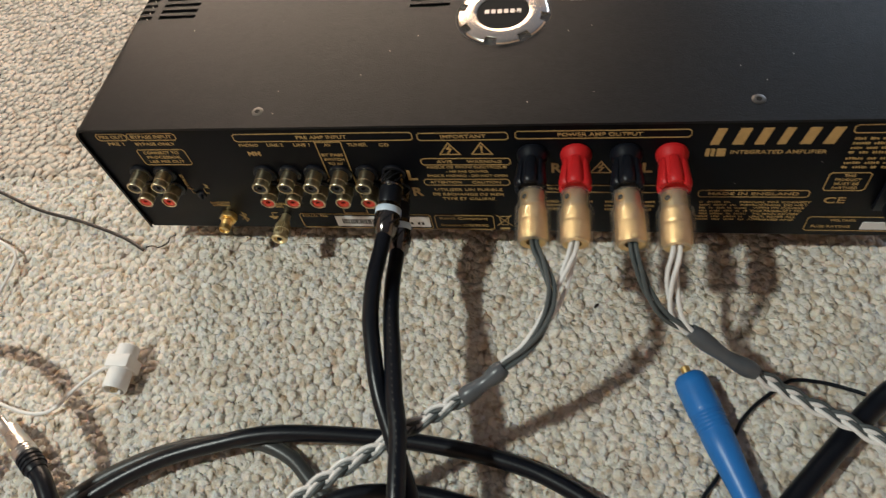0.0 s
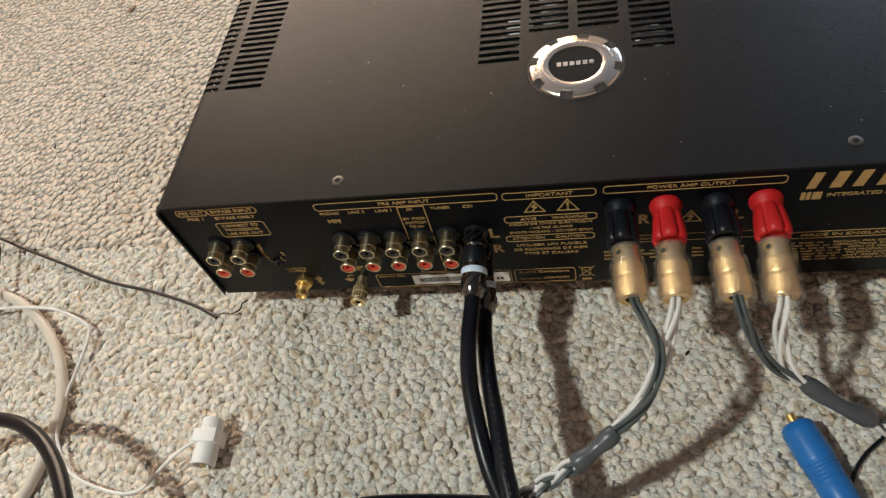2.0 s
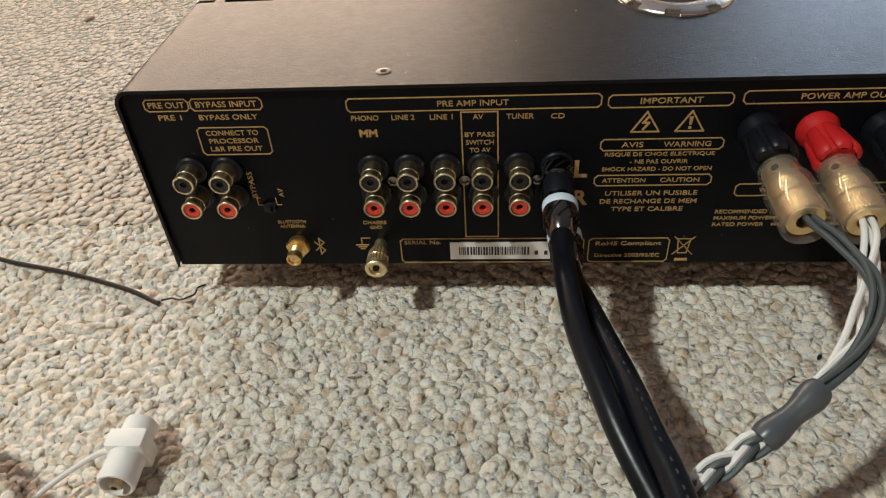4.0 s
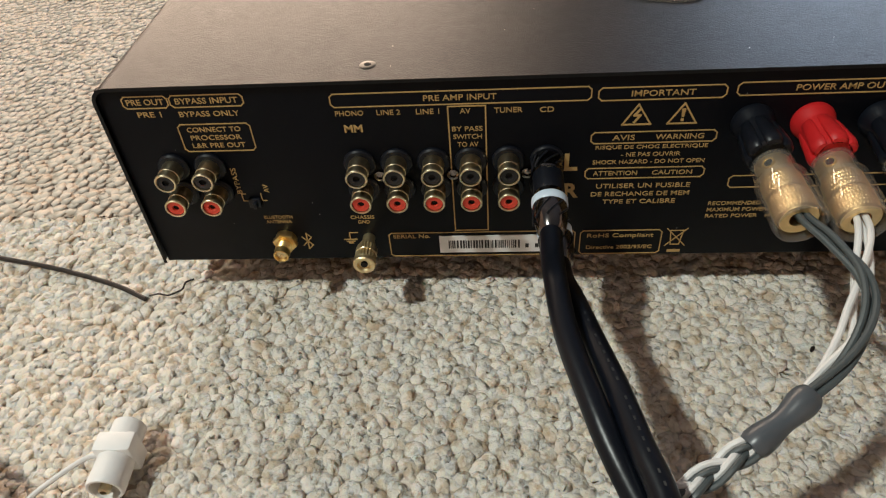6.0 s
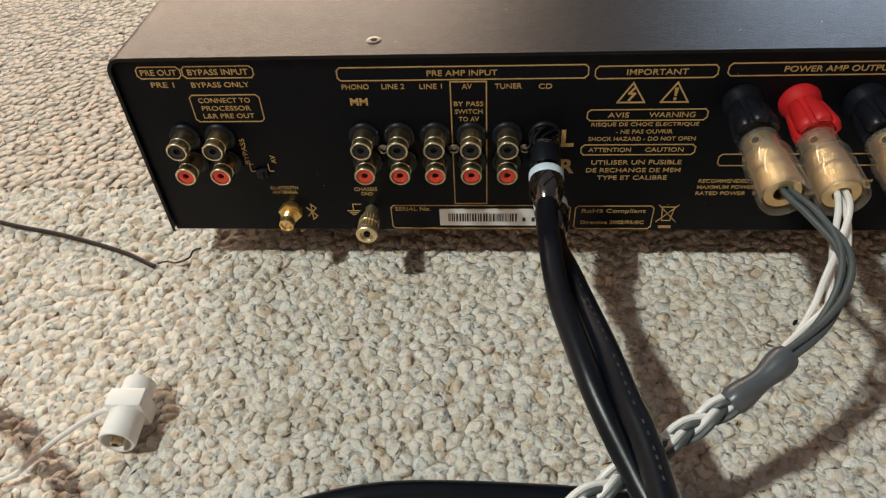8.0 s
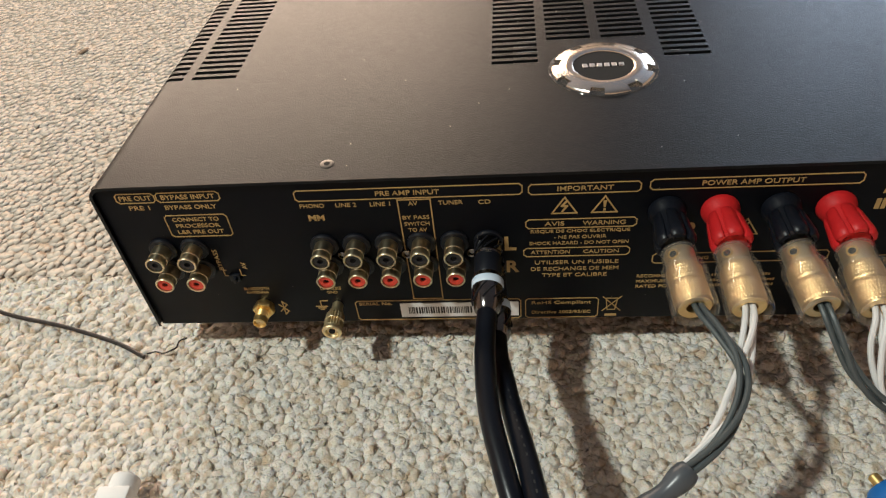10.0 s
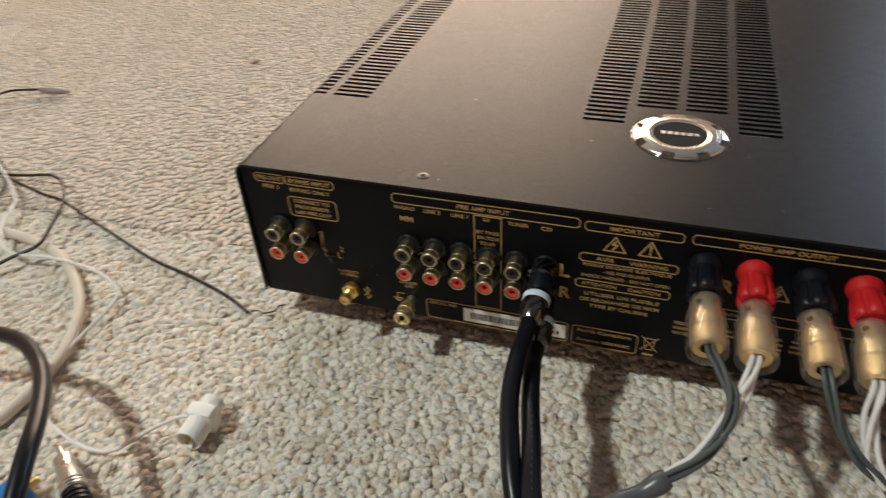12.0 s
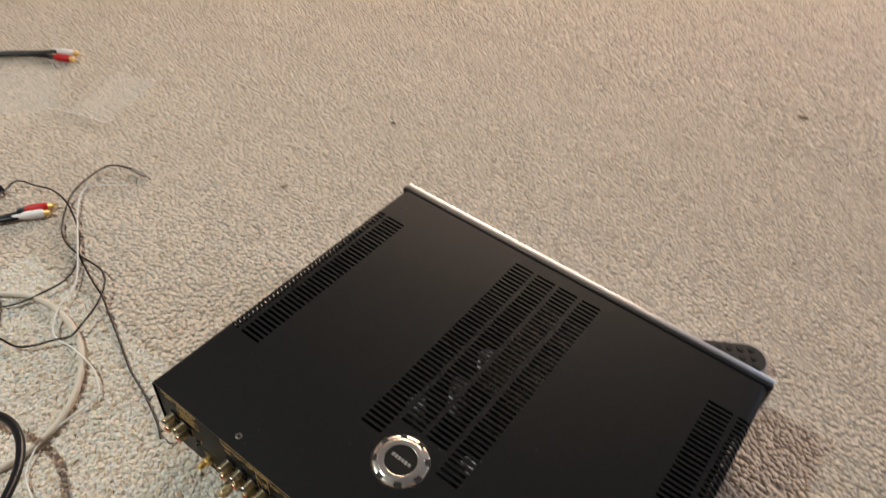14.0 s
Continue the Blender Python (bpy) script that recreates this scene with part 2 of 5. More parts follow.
def box(c, s, bevel=0.0, turn=None):
    """A bevelled box as verts and faces."""
    bm = bmesh.new()
    bmesh.ops.create_cube(bm, size=1, matrix=Matrix.Diagonal((*s, 1)))
    if bevel:
        bmesh.ops.bevel(bm, geom=bm.edges[:], offset=bevel, segments=2, profile=0.5, affect="EDGES")
    m = Matrix.Translation(c) @ (turn.to_4x4() if turn is not None else Matrix.Identity(4))
    bmesh.ops.transform(bm, matrix=m, verts=bm.verts)
    bm.verts.ensure_lookup_table()
    bm.verts.index_update()
    out = [v.co.copy() for v in bm.verts], [tuple(v.index for v in f.verts) for f in bm.faces]
    bm.free()
    return out


def lathe(profile, p, q, n=24, bumps=0, depth=0.0, rows=()):
    """A turned shape about the line from p to q: profile rows (radius, metres along it). bumps: flutes cut on the rows given."""
    p, q = Vector(p), Vector(q)
    d = (q - p).normalized()
    a = d.orthogonal().normalized()
    b = d.cross(a)
    verts, faces = [], []
    for k, (r, h) in enumerate(profile):
        for i in range(n):
            t = 2 * math.pi * i / n
            rr = r * (1 - depth * (0.5 + 0.5 * math.cos(bumps * t))) if bumps and k in rows else r
            verts.append(p + d * h + (a * math.cos(t) + b * math.sin(t)) * rr)
    for k in range(len(profile) - 1):
        for i in range(n):
            j = (i + 1) % n
            faces.append((k * n + i, k * n + j, (k + 1) * n + j, (k + 1) * n + i))
    faces.append(tuple(range(n - 1, -1, -1)))
    faces.append(tuple(range((len(profile) - 1) * n, len(profile) * n)))
    return verts, faces


def smooth_line(points, step=0.004):
    """A Catmull-Rom curve through the points."""
    ps = [Vector(p) for p in points]
    ps = [ps[0] * 2 - ps[1]] + ps + [ps[-1] * 2 - ps[-2]]
    out = []
    for i in range(1, len(ps) - 2):
        p0, p1, p2, p3 = ps[i - 1:i + 3]
        n = max(2, int((p2 - p1).length / step))
        for k in range(n):
            t = k / n
            out.append(0.5 * (2 * p1 + (p2 - p0) * t + (2 * p0 - 5 * p1 + 4 * p2 - p3) * t * t + (3 * p1 - p0 - 3 * p2 + p3) * t ** 3))
    out.append(ps[-2])
    return out


def frames_along(line):
    """Tangent and two normals at every point, turning as little as possible."""
    out = []
    a = None
    for i, p in enumerate(line):
        d = (line[min(i + 1, len(line) - 1)] - line[max(i - 1, 0)]).normalized()
        a = d.orthogonal() if a is None else a - d * a.dot(d)
        a = a.normalized()
        out.append((d, a, d.cross(a)))
    return out


def sweep(line, radius, n=12):
    """A round rod along the line; radius: a number, or a function of the part of its length."""
    verts, faces = [], []
    for i, (p, (d, a, b)) in enumerate(zip(line, frames_along(line))):
        r = radius(i / (len(line) - 1)) if callable(radius) else radius
        for k in range(n):
            t = 2 * math.pi * k / n
            verts.append(p + (a * math.cos(t) + b * math.sin(t)) * r)
    for i in range(len(line) - 1):
        for k in range(n):
            j = (k + 1) % n
            faces.append((i * n + k, i * n + j, (i + 1) * n + j, (i + 1) * n + k))
    faces.append(tuple(range(n - 1, -1, -1)))
    faces.append(tuple(range((len(line) - 1) * n, len(line) * n)))
    return verts, faces


def strand(line, offset, phase, pitch, bulge=0.0):
    """A line wound round another one."""
    out, run = [], 0.0
    fr = frames_along(line)
    for i, p in enumerate(line):
        if i:
            run += (line[i] - line[i - 1]).length
        t = phase + 2 * math.pi * run / pitch
        d, a, b = fr[i]
        out.append(p + (a * math.cos(t) + b * math.sin(t)) * offset * (1 + bulge * math.sin(math.pi * i / (len(line) - 1))))
    return out


def rod(name, points, r, mat, parent=None, label="", n=12, step=0.004):
    return mesh(name, *sweep(smooth_line(points, step), r, n), mat, parent, label)


def flat(points, y0=-0.0002, y1=0.0):
    """A thin plate in the plane of the rear panel, from its outline (x, z)."""
    n = len(points)
    verts = [(x, y0, z) for x, z in points] + [(x, y1, z) for x, z in points]
    faces = [tuple(range(n)), tuple(range(2 * n - 1, n - 1, -1))] + [(i, i + n, (i + 1) % n + n, (i + 1) % n) for i in range(n)]
    return verts, faces


def bar(x0, x1, z0, z1):
    return flat([(x0, z0), (x1, z0), (x1, z1), (x0, z1)])


def stroke(points, w, closed=False):
    """A drawn line of width w in the plane of the rear panel."""
    pts = [Vector((x, z)) for x, z in points]
    pieces = []
    for i in range(len(pts) - (0 if closed else 1)):
        a, b = pts[i], pts[(i + 1) % len(pts)]
        d = (b - a).normalized() * w / 2
        s = Vector((-d.y, d.x))
        pieces.append(flat([tuple(a - d + s), tuple(a - d - s), tuple(b + d - s), tuple(b + d + s)], -0.0002 - 0.00001 * (i % 2)))
    return join(*pieces)


def frame_line(x0, x1, z0, z1, w=0.00042, r=0.0012):
    """A printed frame with cut corners."""
    return stroke([(x0 + r, z0), (x1 - r, z0), (x1, z0 + r), (x1, z1 - r), (x1 - r, z1), (x0 + r, z1), (x0, z1 - r), (x0, z0 + r)], w, True)


def lettering(text, cx, cz, width, height, parent, mat, upright=False, bold=0.0, y=-0.0002, name="lettering"):
    """Printed words, scaled to their width and height, on the rear panel."""
    cu = bpy.data.curves.new("words", "FONT")
    cu.body, cu.resolution_u, cu.offset, cu.extrude = text, 3, bold, 0.01
    tmp = bpy.data.objects.new("words", cu)
    scene.collection.objects.link(tmp)
    bpy.context.view_layer.update()
    me = bpy.data.meshes.new_from_object(tmp.evaluated_get(bpy.context.evaluated_depsgraph_get()))
    bpy.data.objects.remove(tmp)
    bpy.data.curves.remove(cu)
    co = np.array([v.co for v in me.vertices])
    lo, hi = co.min(0), co.max(0)
    out = []
    for v in co:
        u = ((v[0] - lo[0]) / (hi[0] - lo[0]) - 0.5) * width
        w = ((v[1] - lo[1]) / (hi[1] - lo[1]) - 0.5) * height
        if upright:
            u, w = -w, u
        out.append((cx + u, y if v[2] > 0 else y + 0.0002, cz + w))
    for v, c in zip(me.vertices, out):
        v.co = c
    me.materials.clear()
    me.materials.append(mat)
    me.update()
    return put(name, me, parent)


# ---- setting ----
def slab(name, c, s, mat, kind="structure"):
    ob = mesh(name, *box(c, s), mat, smooth=False)
    return tagged(ob, kind=kind)


slab("floor", (0.3, 0.9, -0.0519), (6.8, 6.6, 0.1), CARPET_BASE)
# walls and ceiling are added out of view to close the room
slab("wall_north", (0.3, 4.25, 1.15), (6.8, 0.1, 2.5), PLASTER)
slab("wall_south", (0.3, -2.45, 1.15), (6.8, 0.1, 2.5), PLASTER)
slab("wall_west", (-3.15, 0.9, 1.15), (0.1, 6.6, 2.5), PLASTER)
slab("wall_east", (3.75, 0.9, 1.15), (0.1, 6.6, 2.5), PLASTER)
slab("ceiling", (0.3, 0.9, 2.45), (6.8, 6.6, 0.1), CEILING)


def carpet_loops(name, x0, x1, y0, y1, pitch, rings, sides, seed, holes=(), rise=1.0):
    """Knobbly wool loops on the floor: each one a small leaning dome."""
    rng = np.random.default_rng(seed)
    nx, ny = int((x1 - x0) / pitch), int((y1 - y0) / (pitch * 0.87))
    gx, gy = np.meshgrid(np.arange(nx), np.arange(ny))
    cx = x0 + (gx + 0.5 * (gy % 2)).ravel() * pitch + rng.normal(0, pitch * 0.20, nx * ny)
    cy = y0 + gy.ravel() * pitch * 0.87 + rng.normal(0, pitch * 0.20, nx * ny)
    keep = np.ones(len(cx), bool)
    for hx0, hx1, hy0, hy1 in holes:
        keep &= ~((cx > hx0) & (cx < hx1) & (cy > hy0) & (cy < hy1))
    cx, cy = cx[keep], cy[keep]
    n = len(cx)
    if rings == 2:
        rise = np.interp(np.hypot(cx - 0.2, cy + 0.1), (0.3, 0.45, 0.7, 2.0), (0.30, 0.06, 0.008, 0.003))
    ang = rng.uniform(0, np.pi, n)
    ra = pitch * rng.uniform(0.60, 0.86, n)
    rb = pitch * rng.uniform(0.50, 0.68, n)
    if rings == 2:
        ra, rb = ra * 1.4, rb * 1.4
    else:
        ra, rb = ra * 1.2, rb * 1.2
    hz = pitch * rng.uniform(0.56, 0.80, n) * rise
    low = -0.0028 + 0.0028 * (1 - rise) + rng.normal(0, 0.00025, n) * (1 if rings > 2 else rise)
    lean = rng.normal(0, 0.22, (n, 2)) * pitch
    tilt = rng.normal(0, 0.20, (n, 2)) * (1 if rings > 2 else rise[:, None])
    rows = []
    for k in range(rings):
        phi = (k / rings) * np.pi / 2 * 0.97
        for s in range(sides):
            t = 2 * np.pi * (s + 0.5 * (k % 2)) / sides
            rows.append((np.cos(t) * np.cos(phi) ** 0.7, np.sin(t) * np.cos(phi) ** 0.7, np.sin(phi) ** 0.9))
    rows.append((0, 0, 1))
    u = np.array(rows)
    lx, ly = u[None, :, 0] * ra[:, None], u[None, :, 1] * rb[:, None]
    ca, sa = np.cos(ang)[:, None], np.sin(ang)[:, None]
    zz = u[None, :, 2]
    X = cx[:, None] + lx * ca - ly * sa + lean[:, :1] * zz
    Y = cy[:, None] + lx * sa + ly * ca + lean[:, 1:] * zz
    Z = low[:, None] + zz * hz[:, None] + (lx * tilt[:, :1] + ly * tilt[:, 1:]) * zz ** 0.5
    wob = pitch * (0.046 if rings > 2 else 0.03)
    X, Y, Z = (a + rng.normal(0, w, X.shape) for a, w in ((X, wob), (Y, wob), (Z, wob if rings > 2 else wob * rise[:, None])))
    m = len(rows)
    tri = []
    for k in range(rings - 1):
        for s in range(sides):
            a, b = k * sides + s, k * sides + (s + 1) % sides
            c, d = a + sides, b + sides
            tri += [(a, b, d), (a, d, c)]
    for s in range(sides):
        tri.append(((rings - 1) * sides + s, (rings - 1) * sides + (s + 1) % sides, m - 1))
    tri = np.array(tri)
    F = (tri[None] + (np.arange(n) * m)[:, None, None]).reshape(-1, 3)
    me = bpy.data.meshes.new(name)
    me.vertices.add(n * m)
    me.vertices.foreach_set("co", np.stack([X, Y, Z], -1).astype(np.float32).ravel())
    me.loops.add(F.size)
    me.loops.foreach_set("vertex_index", F.astype(np.int32).ravel())
    me.polygons.add(len(F))
    me.polygons.foreach_set("loop_start", np.arange(0, F.size, 3, dtype=np.int32))
    me.update(calc_edges=True)
    me.shade_smooth()
    me.materials.append(CARPET if rings > 2 else FAR_CARPET)
    return tagged(new(name, me), "cream and tan looped wool carpet pile on the floor", "carpet", kind="stuff")


# ---- the amplifier ----
W, D, Z0, Z1 = 0.437, 0.352, 0.0195, 0.1055
amp = thing("amplifier", (W / 2, D / 2, 0), "black steel stereo amplifier with gold rear lettering lying on carpet", "amplifier")


def cover():
    """The bent steel cover: side, rounded edge, top, rounded edge, side, with slots cut through it."""
    R = 0.0065
    arc = R * math.pi / 2
    side = Z1 - Z0 - R
    top = W - 2 * R
    total = 2 * side + 2 * arc + top

    def at(u, inset):
        if u < side:
            return Vector((inset, Z0 + u))
        u -= side
        if u < arc:
            t = u / R
            return Vector((R - (R - inset) * math.cos(t), Z1 - R + (R - inset) * math.sin(t)))
        u -= arc
        if u < top:
            return Vector((R + u, Z1 - inset))
        u -= top
        if u < arc:
            t = u / R
            return Vector((W - R + (R - inset) * math.sin(t), Z1 - R + (R - inset) * math.cos(t)))
        return Vector((W - inset, Z1 - R - (u - arc)))

    def top_u(x):
        return side + arc + x - R

    pitch, slot = 0.00543, 0.0029
    columns = []
    for x0, x1, first, last in ((0.167, 0.189, 0, 45), (0.194, 0.2155, 4, 45), (0.2205, 0.242, 4, 45), (0.2475, 0.2687, 0, 45)):
        columns.append((top_u(x0), top_u(x1), first, last))
    for x0, x1 in ((0.0172, 0.0402), (W - 0.0402, W - 0.0172)):
        columns.append((top_u(x0), top_u(x1), 0, 39))
    columns.append((side - 0.006, top_u(0.0125), 0, 39))
    columns.append((top_u(W - 0.0125), total - side + 0.006, 0, 39))
    breaks = {0.0, side, total - side, total}
    for k in range(9):
        breaks |= {side + arc * k / 8, total - side - arc * k / 8}
    for c in columns:
        breaks |= {c[0], c[1]}
    for k in range(1, 12):
        breaks.add(top_u(W * k / 12))
    u = sorted(breaks)
    u = [a for i, a in enumerate(u) if i == 0 or a - u[i - 1] > 1e-5]
    verts, faces = [], []
    t = 0.0014

    def quad(*ps):
        k = len(verts)
        verts.extend(ps)
        faces.append((k, k + 1, k + 2, k + 3))

    def pt(uu, y, inset):
        x, z = at(uu, inset)
        return (x, y, z)

    yb, yf = -0.0012, D
    for a, b in zip(u, u[1:]):
        m = (a + b) / 2
        col = next((c for c in columns if c[0] - 1e-6 < m < c[1] + 1e-6), None)
        cuts = [] if col is None else [(0.0855 + pitch * k, 0.0855 + pitch * k + slot) for k in range(col[2], col[3] + 1)]
        y = yb
        for c0, c1 in cuts + [(yf, yf)]:
            quad(pt(a, y, 0), pt(b, y, 0), pt(b, c0, 0), pt(a, c0, 0))
            y = c1
        for c0, c1 in cuts:
            quad(pt(a, c0, 0), pt(b, c0, 0), pt(b, c0, t), pt(a, c0, t))
            quad(pt(b, c1, 0), pt(a, c1, 0), pt(a, c1, t), pt(b, c1, t))
            if abs(a - col[0]) < 1e-5:
                quad(pt(a, c1, 0), pt(a, c0, 0), pt(a, c0, t), pt(a, c1, t))
            if abs(b - col[1]) < 1e-5:
                quad(pt(b, c0, 0), pt(b, c1, 0), pt(b, c1, t), pt(b, c0, t))
        quad(pt(b, yb, 0), pt(a, yb, 0), pt(a, yb, t), pt(b, yb, t))
    bm = bmesh.new()
    bv = [bm.verts.new(v) for v in verts]
    for f in faces:
        bm.faces.new([bv[i] for i in f])
    bmesh.ops.remove_doubles(bm, verts=bm.verts, dist=1e-6)
    bmesh.ops.recalc_face_normals(bm, faces=bm.faces)
    bm.verts.index_update()
    out = [v.co.copy() for v in bm.verts], [tuple(v.index for v in f.verts) for f in bm.faces]
    bm.free()
    return out


mesh("cover", *cover(), BLACK_STEEL, amp, "satin black slotted steel cover")
back = mesh("back_panel", *box((W / 2, 0.0015, (Z0 + Z1) / 2 - 0.0006), (W - 0.0028, 0.003, Z1 - Z0 - 0.0016), 0.0006), BLACK_PANEL, amp, "black rear panel with gold printing")
mesh("base_plate", *box((W / 2, D / 2, Z0 + 0.001), (W - 0.004, D - 0.008, 0.002)), BLACK_STEEL, amp, smooth=False)
mesh("front_frame", *box((W / 2, D + 0.0002, (Z0 + Z1) / 2 - 0.0004), (W + 0.0050, 0.0062, Z1 - Z0 + 0.0024), 0.0014), BLACK_STEEL, amp, "black steel frame behind the front panel")
mesh("front_panel", *box((W / 2, D + 0.0071, (Z0 + Z1) / 2 - 0.0008), (W + 0.0030, 0.0076, Z1 - Z0 + 0.0032), 0.0014), ALUMINIUM, amp, "silver brushed aluminium front panel")
for x in (0.045, W - 0.045):
    for y in (0.05, D - 0.05):
        mesh("foot", *lathe([(0.017, 0), (0.019, 0.002), (0.019, 0.019), (0.018, 0.0205)], (x, y, 0), (x, y, 1), 24), RUBBER, amp)
# what shows dimly through the slots
sink = mesh("heat_sink", *box((0.238, 0.25, 0.034), (0.06, 0.13, 0.006)), NICKEL, amp, smooth=False)
for k in range(14):
    mesh("fin", *box((0.212 + 0.004 * k, 0.25, 0.064), (0.0012, 0.13, 0.054)), NICKEL, sink, smooth=False)
mesh("circuit_board", *box((0.12, 0.15, 0.031), (0.16, 0.22, 0.002)), material("green_board", (0.02, 0.06, 0.03), 0.5, vary=0.3, scale=90), amp, smooth=False)
for x, y in ((0.186, 0.14), (0.205, 0.18), (0.206, 0.225), (0.26, 0.12)):
    mesh("capacitor", *lathe([(0.008, 0), (0.0085, 0.001), (0.0085, 0.055), (0.0075, 0.057)], (x, y, 0.03), (x, y, 1), 20), WHITE_PLASTIC, amp)

# cover screws
for x, y in ((0.1006, 0.0098), (W - 0.1019, 0.0116)):
    c = (x, y, Z1 - 0.0002)
    s = mesh("screw", *lathe([(0.0030, 0), (0.0030, 0.0003), (0.0026, 0.0005), (0.0014, 0.0005)], c, (x, y, 1), 24), DARK_SCREW, amp, "small dark steel screw")
    mesh("hex_hole", *lathe([(0.0014, 0.0004), (0.0014, 0.00056), (0.0, 0.00056)], c, (x, y, 1), 6), HOLE, s)

# round medallion on the cover
MX, MY, MR = 0.2184, 0.0768, 0.0236
AXIS = (MX, MY, Z1), (MX, MY, 1)
med = mesh("medallion", *lathe([(MR * 0.84, 0), (MR * 0.84, 0.0013), (MR * 0.80, 0.0019), (MR * 0.62, 0.0020), (MR * 0.585, 0.0017), (MR * 0.575, 0.0011), (0.0, 0.0011)], *AXIS, 72), CHROME, amp, "polished chrome notched medallion")
for k in range(8):
    a = 2 * math.pi * (k + 0.22) / 8
    ring = []
    for i in range(9):
        t = a + (i / 8 - 0.5) * 0.50
        for r, z in ((MR * 0.80, 0.0), (MR * 0.985, 0.0), (MR, 0.0003), (MR * 0.985, 0.0010), (MR * 0.95, 0.0014), (MR * 0.80, 0.00195)):
            ring.append((MX + r * math.cos(t), MY + r * math.sin(t), Z1 + z))
    fs = [(i * 6 + j, i * 6 + (j + 1) % 6, i * 6 + 6 + (j + 1) % 6, i * 6 + 6 + j) for i in range(8) for j in range(6)]
    fs += [(5, 4, 3, 2, 1, 0), tuple(48 + j for j in range(6))]
    mesh("tooth", ring, fs, CHROME, med)
mesh("badge", *lathe([(MR * 0.572, 0), (MR * 0.572, 0.0003), (0, 0.0003)], (MX, MY, Z1 + 0.0011), (MX, MY, 1), 48), HOLE, med, "black badge")
for k in range(6):
    x = MX + 0.0082 - 0.0033 * k
    mesh("mark", *box((x, MY + 0.0004, Z1 + 0.0015), (0.0023, 0.0030, 0.0003), 0.0001, Matrix.Shear("XY", 3, (0.2, 0.0))), SILVER, med, smooth=False)
mesh("medallion_gasket", *lathe([(MR + 0.0012, 0), (MR + 0.0009, 0.0003), (MR * 0.84, 0.0004)], *AXIS, 64), CLEAR, amp, "clear ring round the medallion").visible_shadow = False

# dust on the cover
rng = random.Random(9)
bits = []
for k in range(60):
    x, y, r = rng.uniform(0.02, 0.42), rng.uniform(0.004, 0.34), rng.uniform(0.00015, 0.0004)
    bits.append(box((x, y, Z1 + 0.0001), (r, r * rng.uniform(0.6, 2.5), 0.0002), 0, Matrix.Rotation(rng.uniform(0, 3), 3, "Z")))
for k in range(26):
    x, z, r = rng.uniform(0.02, 0.42), rng.uniform(0.03, 0.1), rng.uniform(0.00015, 0.0003)
    bits.append(box((x, -0.0001, z), (r, 0.0002, r), 0, Matrix.Rotation(rng.uniform(0, 3), 3, "Y")))
tagged(mesh("dust", *join(*bits), material("grey_dust", (0.35, 0.33, 0.30), 0.9), amp, smooth=False), kind="stuff")

# ---- rear panel printing ----
def ink(name, shape):
    return mesh(name, *shape, GOLD_INK, back, smooth=False)


for x0, x1, z0, z1 in ((0.0105, 0.0275, 0.0963, 0.1012), (0.0283, 0.0555, 0.0963, 0.1012), (0.0278, 0.0553, 0.0770, 0.0890), (0.0870, 0.1795, 0.0944, 0.0998),
                       (0.1820, 0.2255, 0.0940, 0.0990), (0.1808, 0.2255, 0.0760, 0.0808), (0.1798, 0.2240, 0.0600, 0.0648), (0.2290, 0.3075, 0.0945, 0.0995),
                       (0.1010, 0.1780, 0.0208, 0.0338), (0.1802, 0.2130, 0.0208, 0.0335), (0.2340, 0.3050, 0.0545, 0.0600), (0.3165, 0.3670, 0.0512, 0.0564),
                       (0.3735, 0.4250, 0.0960, 0.1010), (0.3720, 0.3900, 0.0565, 0.0695), (0.3715, 0.4280, 0.0240, 0.0355)):
    ink("printed_frame", frame_line(x0, x1, z0, z1))
ink("printed_frame", stroke([(0.1290, 0.0350), (0.1290, 0.0935), (0.1425, 0.0935), (0.1425, 0.0350)], 0.0005, True))
